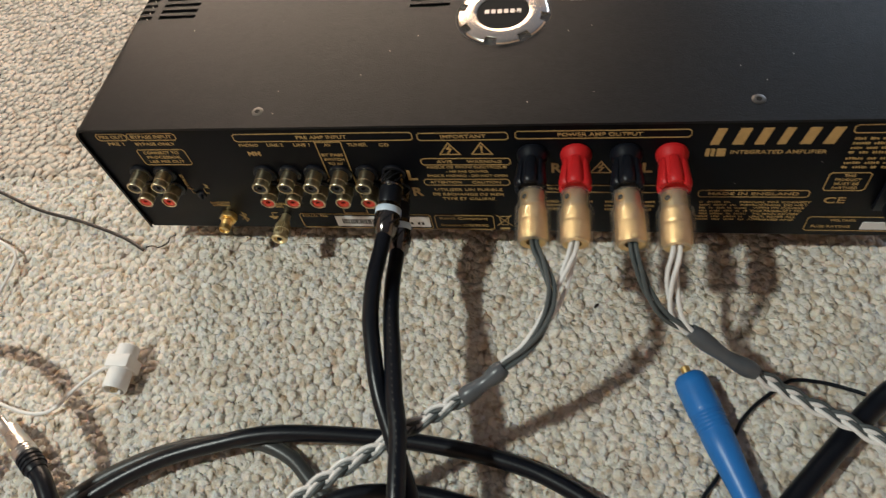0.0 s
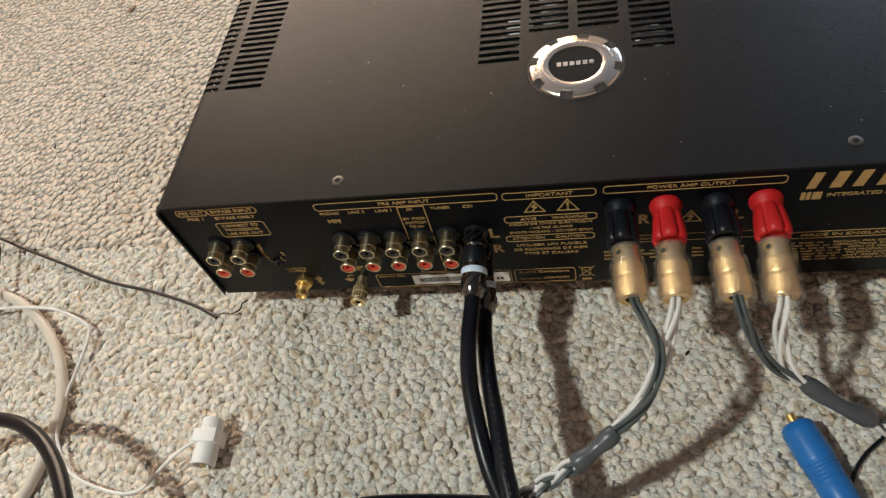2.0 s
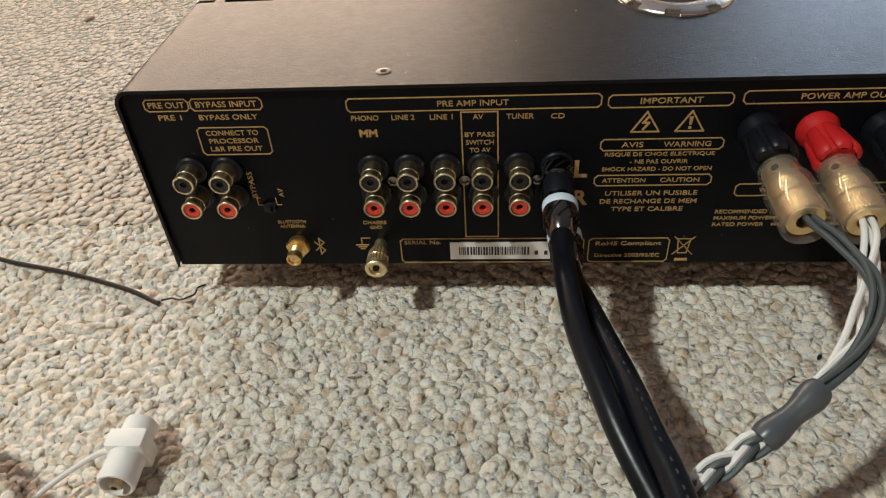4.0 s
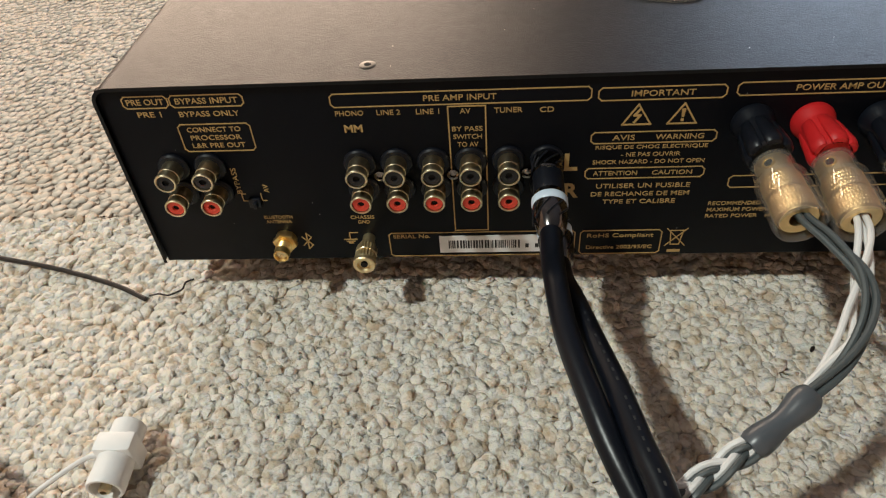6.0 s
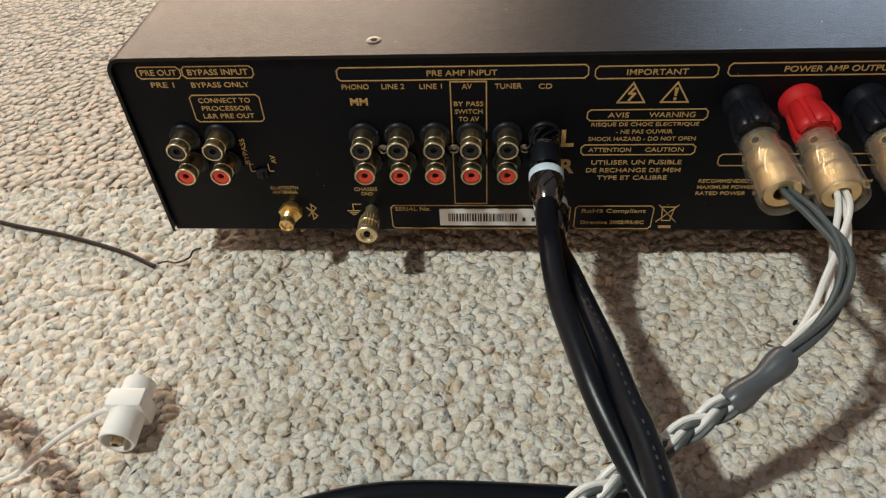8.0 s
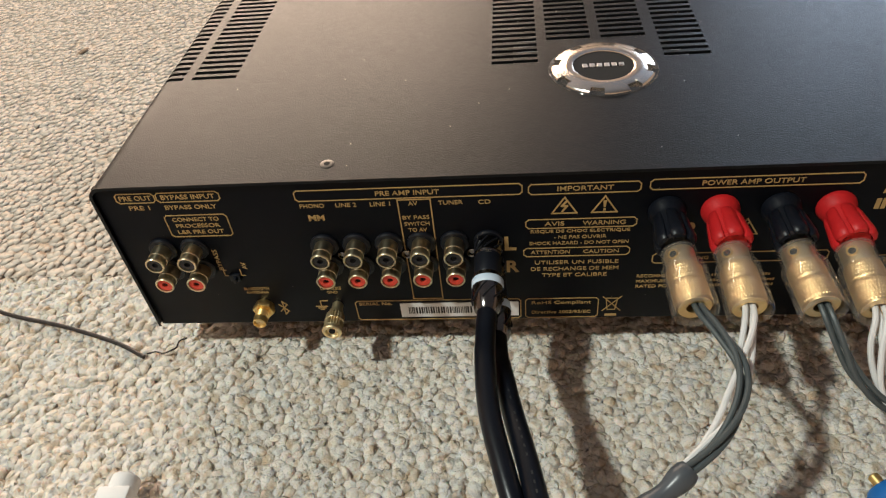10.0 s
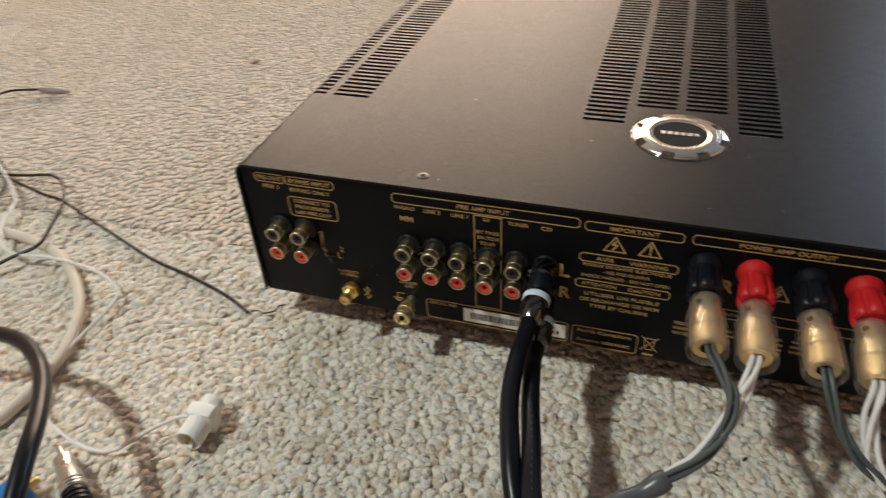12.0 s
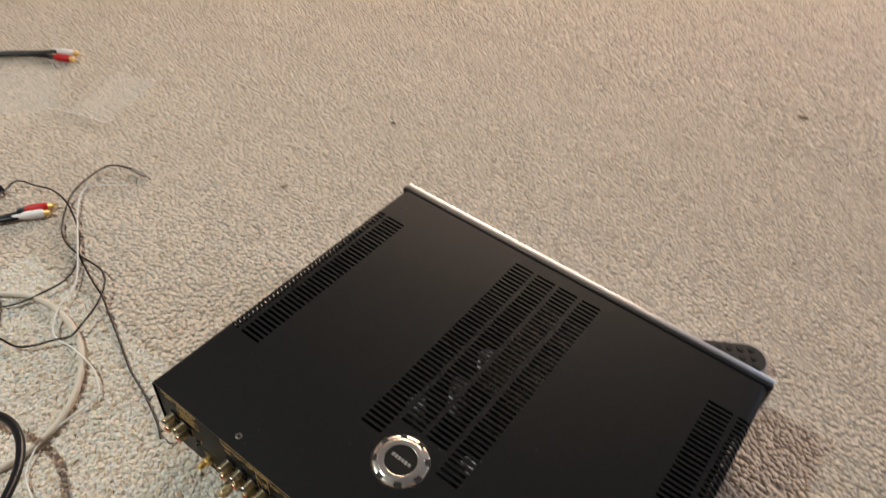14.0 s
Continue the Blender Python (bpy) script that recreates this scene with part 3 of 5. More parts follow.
for text, x, z, w, h in (("PRE OUT", 0.0190, 0.0988, 0.0140, 0.0024), ("BYPASS INPUT", 0.0419, 0.0988, 0.0232, 0.0024), ("PRE 1", 0.0190, 0.0936, 0.0090, 0.0022),
                         ("BYPASS ONLY", 0.0415, 0.0934, 0.0225, 0.0022), ("CONNECT TO", 0.0412, 0.0866, 0.0205, 0.0021), ("PROCESSOR", 0.0412, 0.0831, 0.0195, 0.0021),
                         ("L&R PRE OUT", 0.0414, 0.0796, 0.0205, 0.0021), ("PHONO", 0.0932, 0.0918, 0.0103, 0.0021), ("LINE 2", 0.1075, 0.0918, 0.0086, 0.0021),
                         ("LINE 1", 0.1217, 0.0917, 0.0084, 0.0021), ("AV", 0.1352, 0.0915, 0.0038, 0.0021), ("TUNER", 0.1506, 0.0914, 0.0100, 0.0021), ("CD", 0.1643, 0.0912, 0.0050, 0.0021),
                         ("BY PASS", 0.1357, 0.0840, 0.0112, 0.0020), ("SWITCH", 0.1357, 0.0806, 0.0106, 0.0020), ("TO AV", 0.1357, 0.0772, 0.0078, 0.0020),
                         ("PRE AMP INPUT", 0.1335, 0.0971, 0.0260, 0.0023), ("IMPORTANT", 0.2042, 0.0965, 0.0218, 0.0023), ("AVIS", 0.1925, 0.0784, 0.0080, 0.0022),
                         ("WARNING", 0.2125, 0.0784, 0.0172, 0.0022), ("RISQUE DE CHOC ELECTRIQUE", 0.2030, 0.0741, 0.0405, 0.0019), ("- NE PAS OUVRIR", 0.2032, 0.0709, 0.0215, 0.0018),
                         ("SHOCK HAZARD - DO NOT OPEN", 0.2027, 0.0676, 0.0410, 0.0018), ("ATTENTION", 0.1910, 0.0624, 0.0165, 0.0020), ("CAUTION", 0.2122, 0.0624, 0.0148, 0.0020),
                         ("UTILISER UN FUSIBLE", 0.2022, 0.0563, 0.0355, 0.0021), ("DE RECHANGE DE MEM", 0.2015, 0.0524, 0.0375, 0.0021), ("TYPE ET CALIBRE", 0.2015, 0.0486, 0.0280, 0.0021),
                         ("POWER AMP OUTPUT", 0.2675, 0.0970, 0.0380, 0.0023), ("SERIAL No.", 0.1105, 0.0319, 0.0155, 0.0020), ("RoHS Compliant", 0.1964, 0.0305, 0.0268, 0.0027),
                         ("Directive 2002/95/EC", 0.1964, 0.0244, 0.0268, 0.0019), ("CHASSIS", 0.0912, 0.0428, 0.0098, 0.0018), ("GND", 0.0915, 0.0403, 0.0050, 0.0017),
                         ("ANTENNA", 0.0560, 0.0412, 0.0108, 0.0017), ("INTEGRATED AMPLIFIER", 0.3463, 0.0842, 0.0405, 0.0024), ("MADE IN ENGLAND", 0.3418, 0.0538, 0.0415, 0.0021),
                         ("RECOMMENDED", 0.2385, 0.0468, 0.0200, 0.0018), ("MAXIMUM POWER", 0.2400, 0.0436, 0.0230, 0.0018), ("RATED POWER", 0.2385, 0.0404, 0.0200, 0.0018),
                         ("WARNING", 0.2500, 0.0572, 0.0140, 0.0018), ("THIS", 0.3810, 0.0675, 0.0050, 0.0018), ("PRODUCT", 0.3810, 0.0645, 0.0110, 0.0018), ("MUST BE", 0.3810, 0.0615, 0.0105, 0.0018),
                         ("EARTHED", 0.3810, 0.0585, 0.0110, 0.0018), ("VOLTAGE", 0.3880, 0.0328, 0.0120, 0.0018), ("FUSE RATING", 0.3835, 0.0275, 0.0180, 0.0018), ("CE", 0.3795, 0.0490, 0.0095, 0.0045)):
    lettering(text, x, z, w, h, back, GOLD_INK, bold=0.002)
lettering("MM", 0.0938, 0.0853, 0.0068, 0.0032, back, GOLD_INK, bold=0.03)
lettering("L", 0.1742, 0.0680, 0.0050, 0.0078, back, GOLD_INK, bold=0.03)
lettering("R", 0.1750, 0.0545, 0.0055, 0.0070, back, GOLD_INK, bold=0.03)
lettering("R", 0.2478, 0.0735, 0.0052, 0.0072, back, GOLD_INK, bold=0.03)
lettering("L", 0.2905, 0.0735, 0.0048, 0.0072, back, GOLD_INK, bold=0.03)
lettering("BYPASS", 0.0435, 0.0625, 0.0125, 0.0021, back, GOLD_INK, upright=True)
lettering("AV", 0.0545, 0.0585, 0.0040, 0.0021, back, GOLD_INK, upright=True)
ink("switch_mark", stroke([(0.0455, 0.0560), (0.0440, 0.0560), (0.0440, 0.0525), (0.0458, 0.0525)], 0.0004))
ink("switch_mark", stroke([(0.0518, 0.0560), (0.0518, 0.0525), (0.0536, 0.0525)], 0.0004))
# maker's name and model: plain slanted blocks
for k in range(6):
    x = 0.3163 + 0.0094 * k
    w = (0.0038, 0.0048, 0.0042, 0.0036, 0.0046, 0.0046)[k]
    ink("maker_mark", flat([(x, 0.0893), (x + w, 0.0893), (x + w + 0.0022, 0.0998), (x + 0.0022, 0.0998)]))
for a, b in ((0.3152, 0.3170), (0.3176, 0.3192), (0.3200, 0.3238)):
    ink("maker_mark", bar(a, b, 0.0815, 0.0866))
# words too small to read
rng = random.Random(4)


def small_word(x, z, w, h):
    """A word too small to read: letter-wide bars side by side."""
    bars, step = [], h * 0.86
    for k in range(max(1, int(w / step))):
        a = x + k * step
        bars.append(bar(a, a + step * rng.uniform(0.50, 0.74), z - h / 2, z + h / 2 - (h * 0.22 if rng.random() < 0.35 else 0)))
    ink("small_print", join(*bars))


def small_line(x, x1, z, h, low, high):
    while x < x1 - low:
        w = min(rng.uniform(low, high), x1 - x)
        small_word(x, z, w, h)
        x += w + h * 0.7


for k, (text, x0, x1) in enumerate((("MANUAL FOR CORRECT", 0.3370, 0.3695), ("INSTRUCTIONS. DO NOT", 0.3375, 0.3685), ("WITH ITS COVERS", 0.3440, 0.3675), ("THIS PRODUCT TO", 0.3430, 0.3670),
                                    ("TO GAIN ACCESS", 0.3445, 0.3660), ("UNIT. REFER ALL", 0.3435, 0.3655), ("APPROVED AND", 0.3430, 0.3650))):
    z = 0.0472 - 0.0024 * k
    small_line(0.3175 + rng.uniform(0, 0.0015), x0 - 0.0006, z, 0.0012, 0.0025, 0.0075)
    lettering(text, (x0 + x1) / 2, z, x1 - x0, 0.0014, back, GOLD_INK)
for z in (0.0925, 0.0895, 0.0865, 0.0835, 0.0795, 0.0765, 0.0735):
    small_line(0.3755, 0.4200 - rng.uniform(0, 0.006), z, 0.0014, 0.003, 0.008)
for z in (0.0468, 0.0436, 0.0404):
    for x in (0.2515, 0.2600, 0.2720, 0.2810, 0.2920):
        small_word(x, z, rng.uniform(0.004, 0.0072), 0.0014)
lettering("BLUETOOTH", 0.0562, 0.0436, 0.0118, 0.0017, back, GOLD_INK)
# antenna sign, ground sign, waste bin sign, warning triangles
ink("antenna_sign", stroke([(0.0640, 0.0325), (0.0680, 0.0280), (0.0660, 0.0258), (0.0660, 0.0345), (0.0680, 0.0323), (0.0640, 0.0278)], 0.0005))
ink("ground_sign", join(stroke([(0.0880, 0.0345), (0.0845, 0.0345), (0.0845, 0.0310)], 0.0004), stroke([(0.0820, 0.0308), (0.0872, 0.0308)], 0.0005), stroke([(0.0829, 0.0297), (0.0863, 0.0297)], 0.0005), stroke([(0.0838, 0.0287), (0.0854, 0.0287)], 0.0005)))
ink("waste_bin_sign", join(stroke([(0.2163, 0.0330), (0.2172, 0.0255), (0.2206, 0.0255), (0.2215, 0.0330)], 0.0004, True), stroke([(0.2150, 0.0340), (0.2230, 0.0248)], 0.0004), stroke([(0.2230, 0.0340), (0.2150, 0.0248)], 0.0004), bar(0.2163, 0.2216, 0.0212, 0.0226)))
for x, z, k in ((0.1963, 0.0875, 0), (0.2122, 0.0875, 1), (0.2690, 0.0735, 0)):
    ink("warning_sign", stroke([(x - 0.0050, z - 0.0036), (x + 0.0050, z - 0.0036), (x, z + 0.0046)], 0.0006, True))
    if k:
        ink("warning_sign", join(flat([(x - 0.0004, z - 0.0010), (x + 0.0004, z - 0.0010), (x + 0.0007, z + 0.0024), (x - 0.0007, z + 0.0024)]), bar(x - 0.0005, x + 0.0005, z - 0.0027, z - 0.0017)))
    else:
        ink("warning_sign", stroke([(x + 0.0008, z + 0.0026), (x - 0.0010, z + 0.0002), (x + 0.0010, z + 0.0001), (x - 0.0008, z - 0.0026)], 0.0008))
# serial label with a bar code
lab = mesh("serial_label", *box((0.1495, -0.0002, 0.0273), (0.0550, 0.0004, 0.0092)), PAPER, back, "white paper serial label", smooth=False)
x = 0.1258
while x < 0.1550:
    w = rng.choice((0.0003, 0.0005, 0.0008))
    mesh("code_bar", *box((x + w / 2, -0.00045, 0.0273), (w, 0.0001, 0.0044)), INK, lab, smooth=False)
    x += w + rng.choice((0.0003, 0.0004, 0.0006))
for x in (0.1585, 0.1625, 0.1665, 0.1705, 0.1728):
    mesh("number_bar", *box((x, -0.00045, 0.0262), (0.0014, 0.0001, 0.0022)), INK, lab, smooth=False)
mesh("rating_label", *box((0.4085, -0.0002, 0.0285), (0.0220, 0.0004, 0.0060)), PAPER, back, "white paper rating label", smooth=False)


# ---- sockets ----
def lathe_mesh(name, profile, mat, n=24, **kw):
    """A turned mesh about -y from the origin, to be used again and again."""
    v, f = lathe(profile, (0, 0, 0), (0, -1, 0), n, **kw)
    me = bpy.data.meshes.new(name)
    me.from_pydata([tuple(a) for a in v], [], f)
    me.shade_smooth()
    me.set_sharp_from_angle(angle=radians(38))
    me.materials.append(mat)
    return me


SHELL = lathe_mesh("rca_shell", [(0.0040, 0.0012), (0.0041, 0.0024), (0.0041, 0.0070), (0.0039, 0.0072), (0.0039, 0.0098), (0.0042, 0.0100), (0.0042, 0.0109), (0.0040, 0.0112), (0.0034, 0.0111), (0.0034, 0.0080), (0.0, 0.0080)], NICKEL, 28)
COLLAR = lathe_mesh("rca_collar", [(0.0062, 0), (0.0062, 0.0010), (0.0056, 0.0016), (0.0, 0.0016)], BLACK_PLASTIC, 28)
INSERTS = {m.name: lathe_mesh("rca_insert", [(0.0034, 0.0085), (0.0034, 0.0102), (0.0031, 0.0106), (0.0014, 0.0106), (0.0013, 0.0092), (0.0, 0.0092)], m, 20) for m in (RED_INSERT, DARK_INSERT)}
PIN_HOLE = lathe_mesh("rca_hole", [(0.0012, 0.0092), (0.0012, 0.0098), (0.0, 0.0098)], HOLE, 12)


def rca_socket(x, z, insert):
    s = put("rca_socket", SHELL, amp, "red-centred nickel phono socket" if insert is RED_INSERT else "dark-centred nickel phono socket", (x, -0.0001, z))
    for nm, me in (("collar", COLLAR), ("insulator", INSERTS[insert.name]), ("contact_hole", PIN_HOLE)):
        put(nm, me, s, "", (x, -0.0001, z))


for x in [0.0208, 0.0353] + [0.0941 + 0.01415 * k for k in range(5)] + [0.1650]:
    rca_socket(x, 0.0700, DARK_INSERT)
    rca_socket(x, 0.0578, RED_INSERT)
SMALL_SCREW = lathe_mesh("panel_screw", [(0.0024, 0), (0.0023, 0.0008), (0.0012, 0.0011), (0.0010, 0.0004), (0.0, 0.0004)], DARK_CHROME, 16)
for x in (0.0282, 0.1011, 0.1295, 0.1578):
    put("panel_screw", SMALL_SCREW, amp, "", (x, -0.0001, 0.0638))
mesh("toggle_switch", *join(box((0.0488, -0.0008, 0.0520), (0.0050, 0.0016, 0.0042), 0.0004), box((0.0493, -0.0022, 0.0520), (0.0016, 0.0028, 0.0028), 0.0004)), BLACK_PLASTIC, amp, "tiny black slide switch")
# antenna socket
ant = mesh("antenna_socket", *lathe([(0.0046, 0.0), (0.0046, 0.0022), (0.0042, 0.0025), (0.0031, 0.0026), (0.0031, 0.0050), (0.0033, 0.0052), (0.0030, 0.0056), (0.0033, 0.0060), (0.0030, 0.0064), (0.0033, 0.0068), (0.0030, 0.0072), (0.0033, 0.0076), (0.0030, 0.0080), (0.0033, 0.0084), (0.0031, 0.0112), (0.0026, 0.0114), (0.0022, 0.0100), (0.0, 0.0100)], (0.0572, 0, 0.0318), (0.0572, -1, 0.0290), 24), GOLD, amp, "threaded gold antenna socket")
mesh("antenna_nut", *lathe([(0.0050, 0.0012), (0.0052, 0.0016), (0.0052, 0.0034), (0.0050, 0.0038)], (0.0572, 0, 0.0318), (0.0572, -1, 0.0290), 6), GOLD, ant)
mesh("antenna_core", *lathe([(0.0020, 0.0), (0.0020, 0.0104), (0.0008, 0.0106), (0.0, 0.0100)], (0.0572, 0, 0.0318), (0.0572, -1, 0.0290), 16), PALE_GOLD, ant)
# ground post with a knurled cap
gp, gq = (0.0925, 0, 0.0315), (0.0925, -1, 0.0315)
gnd = mesh("ground_post", *lathe([(0.0026, 0), (0.0026, 0.0040), (0.0032, 0.0042), (0.0034, 0.0062), (0.0040, 0.0066), (0.0044, 0.0074), (0.0044, 0.0138), (0.0041, 0.0143), (0.0040, 0.0148), (0.0045, 0.0152), (0.0045, 0.0166), (0.0041, 0.0171), (0.0029, 0.0171), (0.0024, 0.0158), (0.0, 0.0158)], gp, gq, 80, 20, 0.16, (5, 6)), PALE_GOLD, amp, "fluted pale gold ground post")
mesh("ground_hole", *lathe([(0.0014, 0.0158), (0.0014, 0.0166), (0.0, 0.0166)], gp, gq, 16), HOLE, gnd)
mesh("ground_groove", *lathe([(0.0043, 0.0103), (0.00445, 0.0105), (0.0043, 0.0107)], gp, gq, 32), NICKEL, gnd)


# ---- binding posts ----
def binding_post(x, mat, label):
    z = 0.0840
    p, q = (x, 0, z), (x, -1, z)
    b = mesh("binding_post", *lathe([(0.0068, 0.0), (0.0073, 0.0003), (0.0075, 0.0012), (0.0073, 0.0024), (0.0066, 0.0046), (0.0062, 0.0056), (0.0060, 0.0066), (0.0062, 0.0206), (0.0052, 0.0214), (0.0, 0.0214)], p, q, 40), mat, amp, label)
    for k in range(6):
        a = 2 * math.pi * (k + 0.5) / 6
        rib = []
        for y, r, w in ((0.0056, 0.0056, 0.34), (0.0066, 0.0065, 0.40), (0.0095, 0.0070, 0.42), (0.0145, 0.0075, 0.43), (0.0192, 0.0080, 0.43), (0.0209, 0.0078, 0.42), (0.0220, 0.0070, 0.38), (0.0223, 0.0056, 0.32)):
            for t in (-1.0, -0.94, -0.75, -0.3, 0.3, 0.75, 0.94, 1.0):
                rr = 0.0056 if abs(t) > 0.98 else r - 0.0009 * abs(t) ** 4
                rib.append((x + rr * math.cos(a + t * w), -y, z + rr * math.sin(a + t * w)))
        fs = [(i * 8 + m, i * 8 + m + 1, i * 8 + m + 9, i * 8 + m + 8) for i in range(7) for m in range(7)] + [tuple(range(7, -1, -1)), tuple(range(56, 64))]
        mesh("grip_rib", rib, fs, mat, b)
    return b


POSTS = ((0.2365, BLACK_PLASTIC), (0.2570, RED_PLASTIC), (0.2800, BLACK_PLASTIC), (0.3005, RED_PLASTIC))
for x, m in POSTS:
    binding_post(x, m, "red plastic speaker binding post" if m is RED_PLASTIC else "black plastic speaker binding post")

# mains inlet
mesh("mains_inlet", *join(box((0.4120, -0.0012, 0.0560), (0.0300, 0.0024, 0.0250), 0.0008)), BLACK_PLASTIC, amp, "black mains inlet")


# ---- speaker cables with clear-sleeved plugs ----
def knurl(p, q, r, h0, h1, teeth=40):
    """A band about the line from p to q with a diamond knurl cut into it."""
    d = (q - p).normalized()
    a = d.orthogonal().normalized()
    b = d.cross(a)
    n, rows = teeth * 4, max(6, int((h1 - h0) / 0.00036))
    turn = 2 * math.pi * r / teeth
    verts, faces = [], []
    for k in range(rows + 1):
        h = h0 + (h1 - h0) * k / rows
        for i in range(n):
            t = 2 * math.pi * i / n
            u, v = t * teeth / 2, math.pi * (h - h0) / turn
            cut = 0.0 if k in (0, rows) else abs(math.sin(u + v)) * abs(math.sin(u - v))
            rr = r - 0.0002 + 0.0004 * cut
            verts.append(p + d * h + (a * math.cos(t) + b * math.sin(t)) * rr)
    for k in range(rows):
        for i in range(n):
            j = (i + 1) % n
            faces.append((k * n + i, k * n + j, (k + 1) * n + j, (k + 1) * n + i))
    return verts, faces


def banana_plug(cable, x, tail):
    """A gold knurled barrel in a clear stepped sleeve, from the post towards its wire."""
    p, q = Vector((x, -0.0222, 0.0813)), Vector(tail)
    L = (q - p).length
    plug = mesh("plug", *join(knurl(p, q, 0.0065, 0.0092, 0.0160), knurl(p, q, 0.0066, 0.0170, L - 0.0026),
                              lathe([(0.0050, 0.0080), (0.0061, 0.0086), (0.0061, L - 0.0026), (0.0059, L - 0.0018), (0.0030, L - 0.0018), (0.0028, L - 0.0060), (0.0, L - 0.0060)], p, q, 40)), KNURLED, cable, "gold knurled plug")
    mesh("neck", *lathe([(0.0048, 0.0), (0.0055, 0.0005), (0.0057, 0.0010), (0.0057, 0.0088)], p, q, 40), PALE_GOLD, plug, "smooth gold neck")
    mesh("clear_sleeve", *lathe([(0.0062, 0.0002), (0.0066, 0.0), (0.0069, 0.0004), (0.0069, 0.0076), (0.0073, 0.0082), (0.0081, 0.0086), (0.0084, 0.0096), (0.0084, L - 0.0010), (0.0080, L + 0.0004), (0.0072, L + 0.0006), (0.0073, L), (0.0074, L - 0.0020), (0.0074, 0.0100), (0.0064, 0.0080), (0.0062, 0.0002)], p, q, 40), CLEAR, plug, "clear plastic sleeve").visible_shadow = False
    d = (q - p).normalized()
    up = Vector((-0.8, 0, 1)) - d * Vector((-0.8, 0, 1)).dot(d)
    up.normalize()
    s = p + d * 0.0042 + up * 0.0054
    mesh("set_screw", *lathe([(0.0021, 0), (0.0021, 0.0005), (0.0016, 0.0005), (0.0015, 0.0001), (0, 0.0001)], s, s + up, 18), GOLD, plug)
    mesh("set_screw_hole", *lathe([(0.0013, 0.0), (0.0013, 0.00045), (0, 0.00045)], s, s + up, 12), HOLE, plug)
    return plug


def speaker_cable(label, plugs, black, white, sleeve, braid):
    cable = thing("speaker_cable", (*Vector(braid[-1]).xy, 0), label, "speaker cable", "speaker cables")
    for x, tail in plugs:
        banana_plug(cable, x, tail)
    for leg, mat in ((black, GREY_WIRE), (white, WHITE_WIRE)):
        line = smooth_line(leg, 0.002)
        for k in range(3):
            mesh("wire", *sweep(strand(line, 0.0013, k * 2.1 + 0.6, 0.10, 0.9 if mat is WHITE_WIRE else 0.15), 0.00105, 9), mat, cable, "white wire" if mat is WHITE_WIRE else "slate grey wire")
    line = smooth_line(sleeve, 0.0015)
    mesh("sleeve", *sweep(line, lambda t: 0.0037 + 0.0005 * math.sin(9 * t) - (0.0004 if t < 0.06 or t > 0.94 else 0), 18), GREY_SHRINK, cable, "grey heat-shrink sleeve")
    line = smooth_line(braid, 0.002)
    run, fr = 0.0, frames_along(line)
    plait = [[] for k in range(6)]
    for i, p in enumerate(line):
        run += (line[i] - line[i - 1]).length if i else 0.0
        d = fr[i][0]
        across = d.cross(Vector((0, 0, 1))).normalized()
        up = across.cross(d)
        for k in range(3):
            t = 2 * math.pi * (run / 0.034 + k / 3)
            c = p + across * 0.0020 * math.sin(t) + up * 0.0013 * math.sin(2 * t)
            slope = (across * math.cos(t) * 0.5 + d).normalized()
            gap = slope.cross(up).normalized() * 0.00095
            plait[2 * k].append(c + gap)
            plait[2 * k + 1].append(c - gap)
    for k, turns in enumerate(plait):
        pale = k % 2 == 0
        mesh("strand", *sweep(turns, 0.00098, 8), WHITE_WIRE if pale else GREY_WIRE, cable, "white strand" if pale else "slate grey strand")
    return cable


speaker_cable("braided white and grey speaker cable looping from clear-sleeved gold plugs",
              ((0.2375, (0.2390, -0.0500, 0.0790)), (0.2570, (0.2575, -0.0500, 0.0785))),
              [(0.239, -0.044, 0.0795), (0.2405, -0.0520, 0.0805), (0.244, -0.0600, 0.0808), (0.248, -0.0730, 0.0800), (0.2465, -0.0850, 0.0765), (0.239, -0.0955, 0.0700), (0.224, -0.1060, 0.0625)],
              [(0.2575, -0.044, 0.0790), (0.2568, -0.0520, 0.0785), (0.255, -0.0590, 0.0775), (0.2515, -0.0685, 0.0740), (0.2475, -0.0780, 0.0700), (0.2410, -0.0890, 0.0665), (0.2245, -0.1055, 0.0625)],
              [(0.2290, -0.1025, 0.0645), (0.2210, -0.1085, 0.0610), (0.2115, -0.1145, 0.0570)],
              [(0.214, -0.1130, 0.0580), (0.200, -0.1205, 0.0530), (0.187, -0.1280, 0.0500), (0.174, -0.1370, 0.0480), (0.160, -0.1465, 0.0470), (0.140, -0.1620, 0.0440), (0.110, -0.1900, 0.0350), (0.060, -0.2500, 0.0080), (0.00, -0.32, 0.006)])
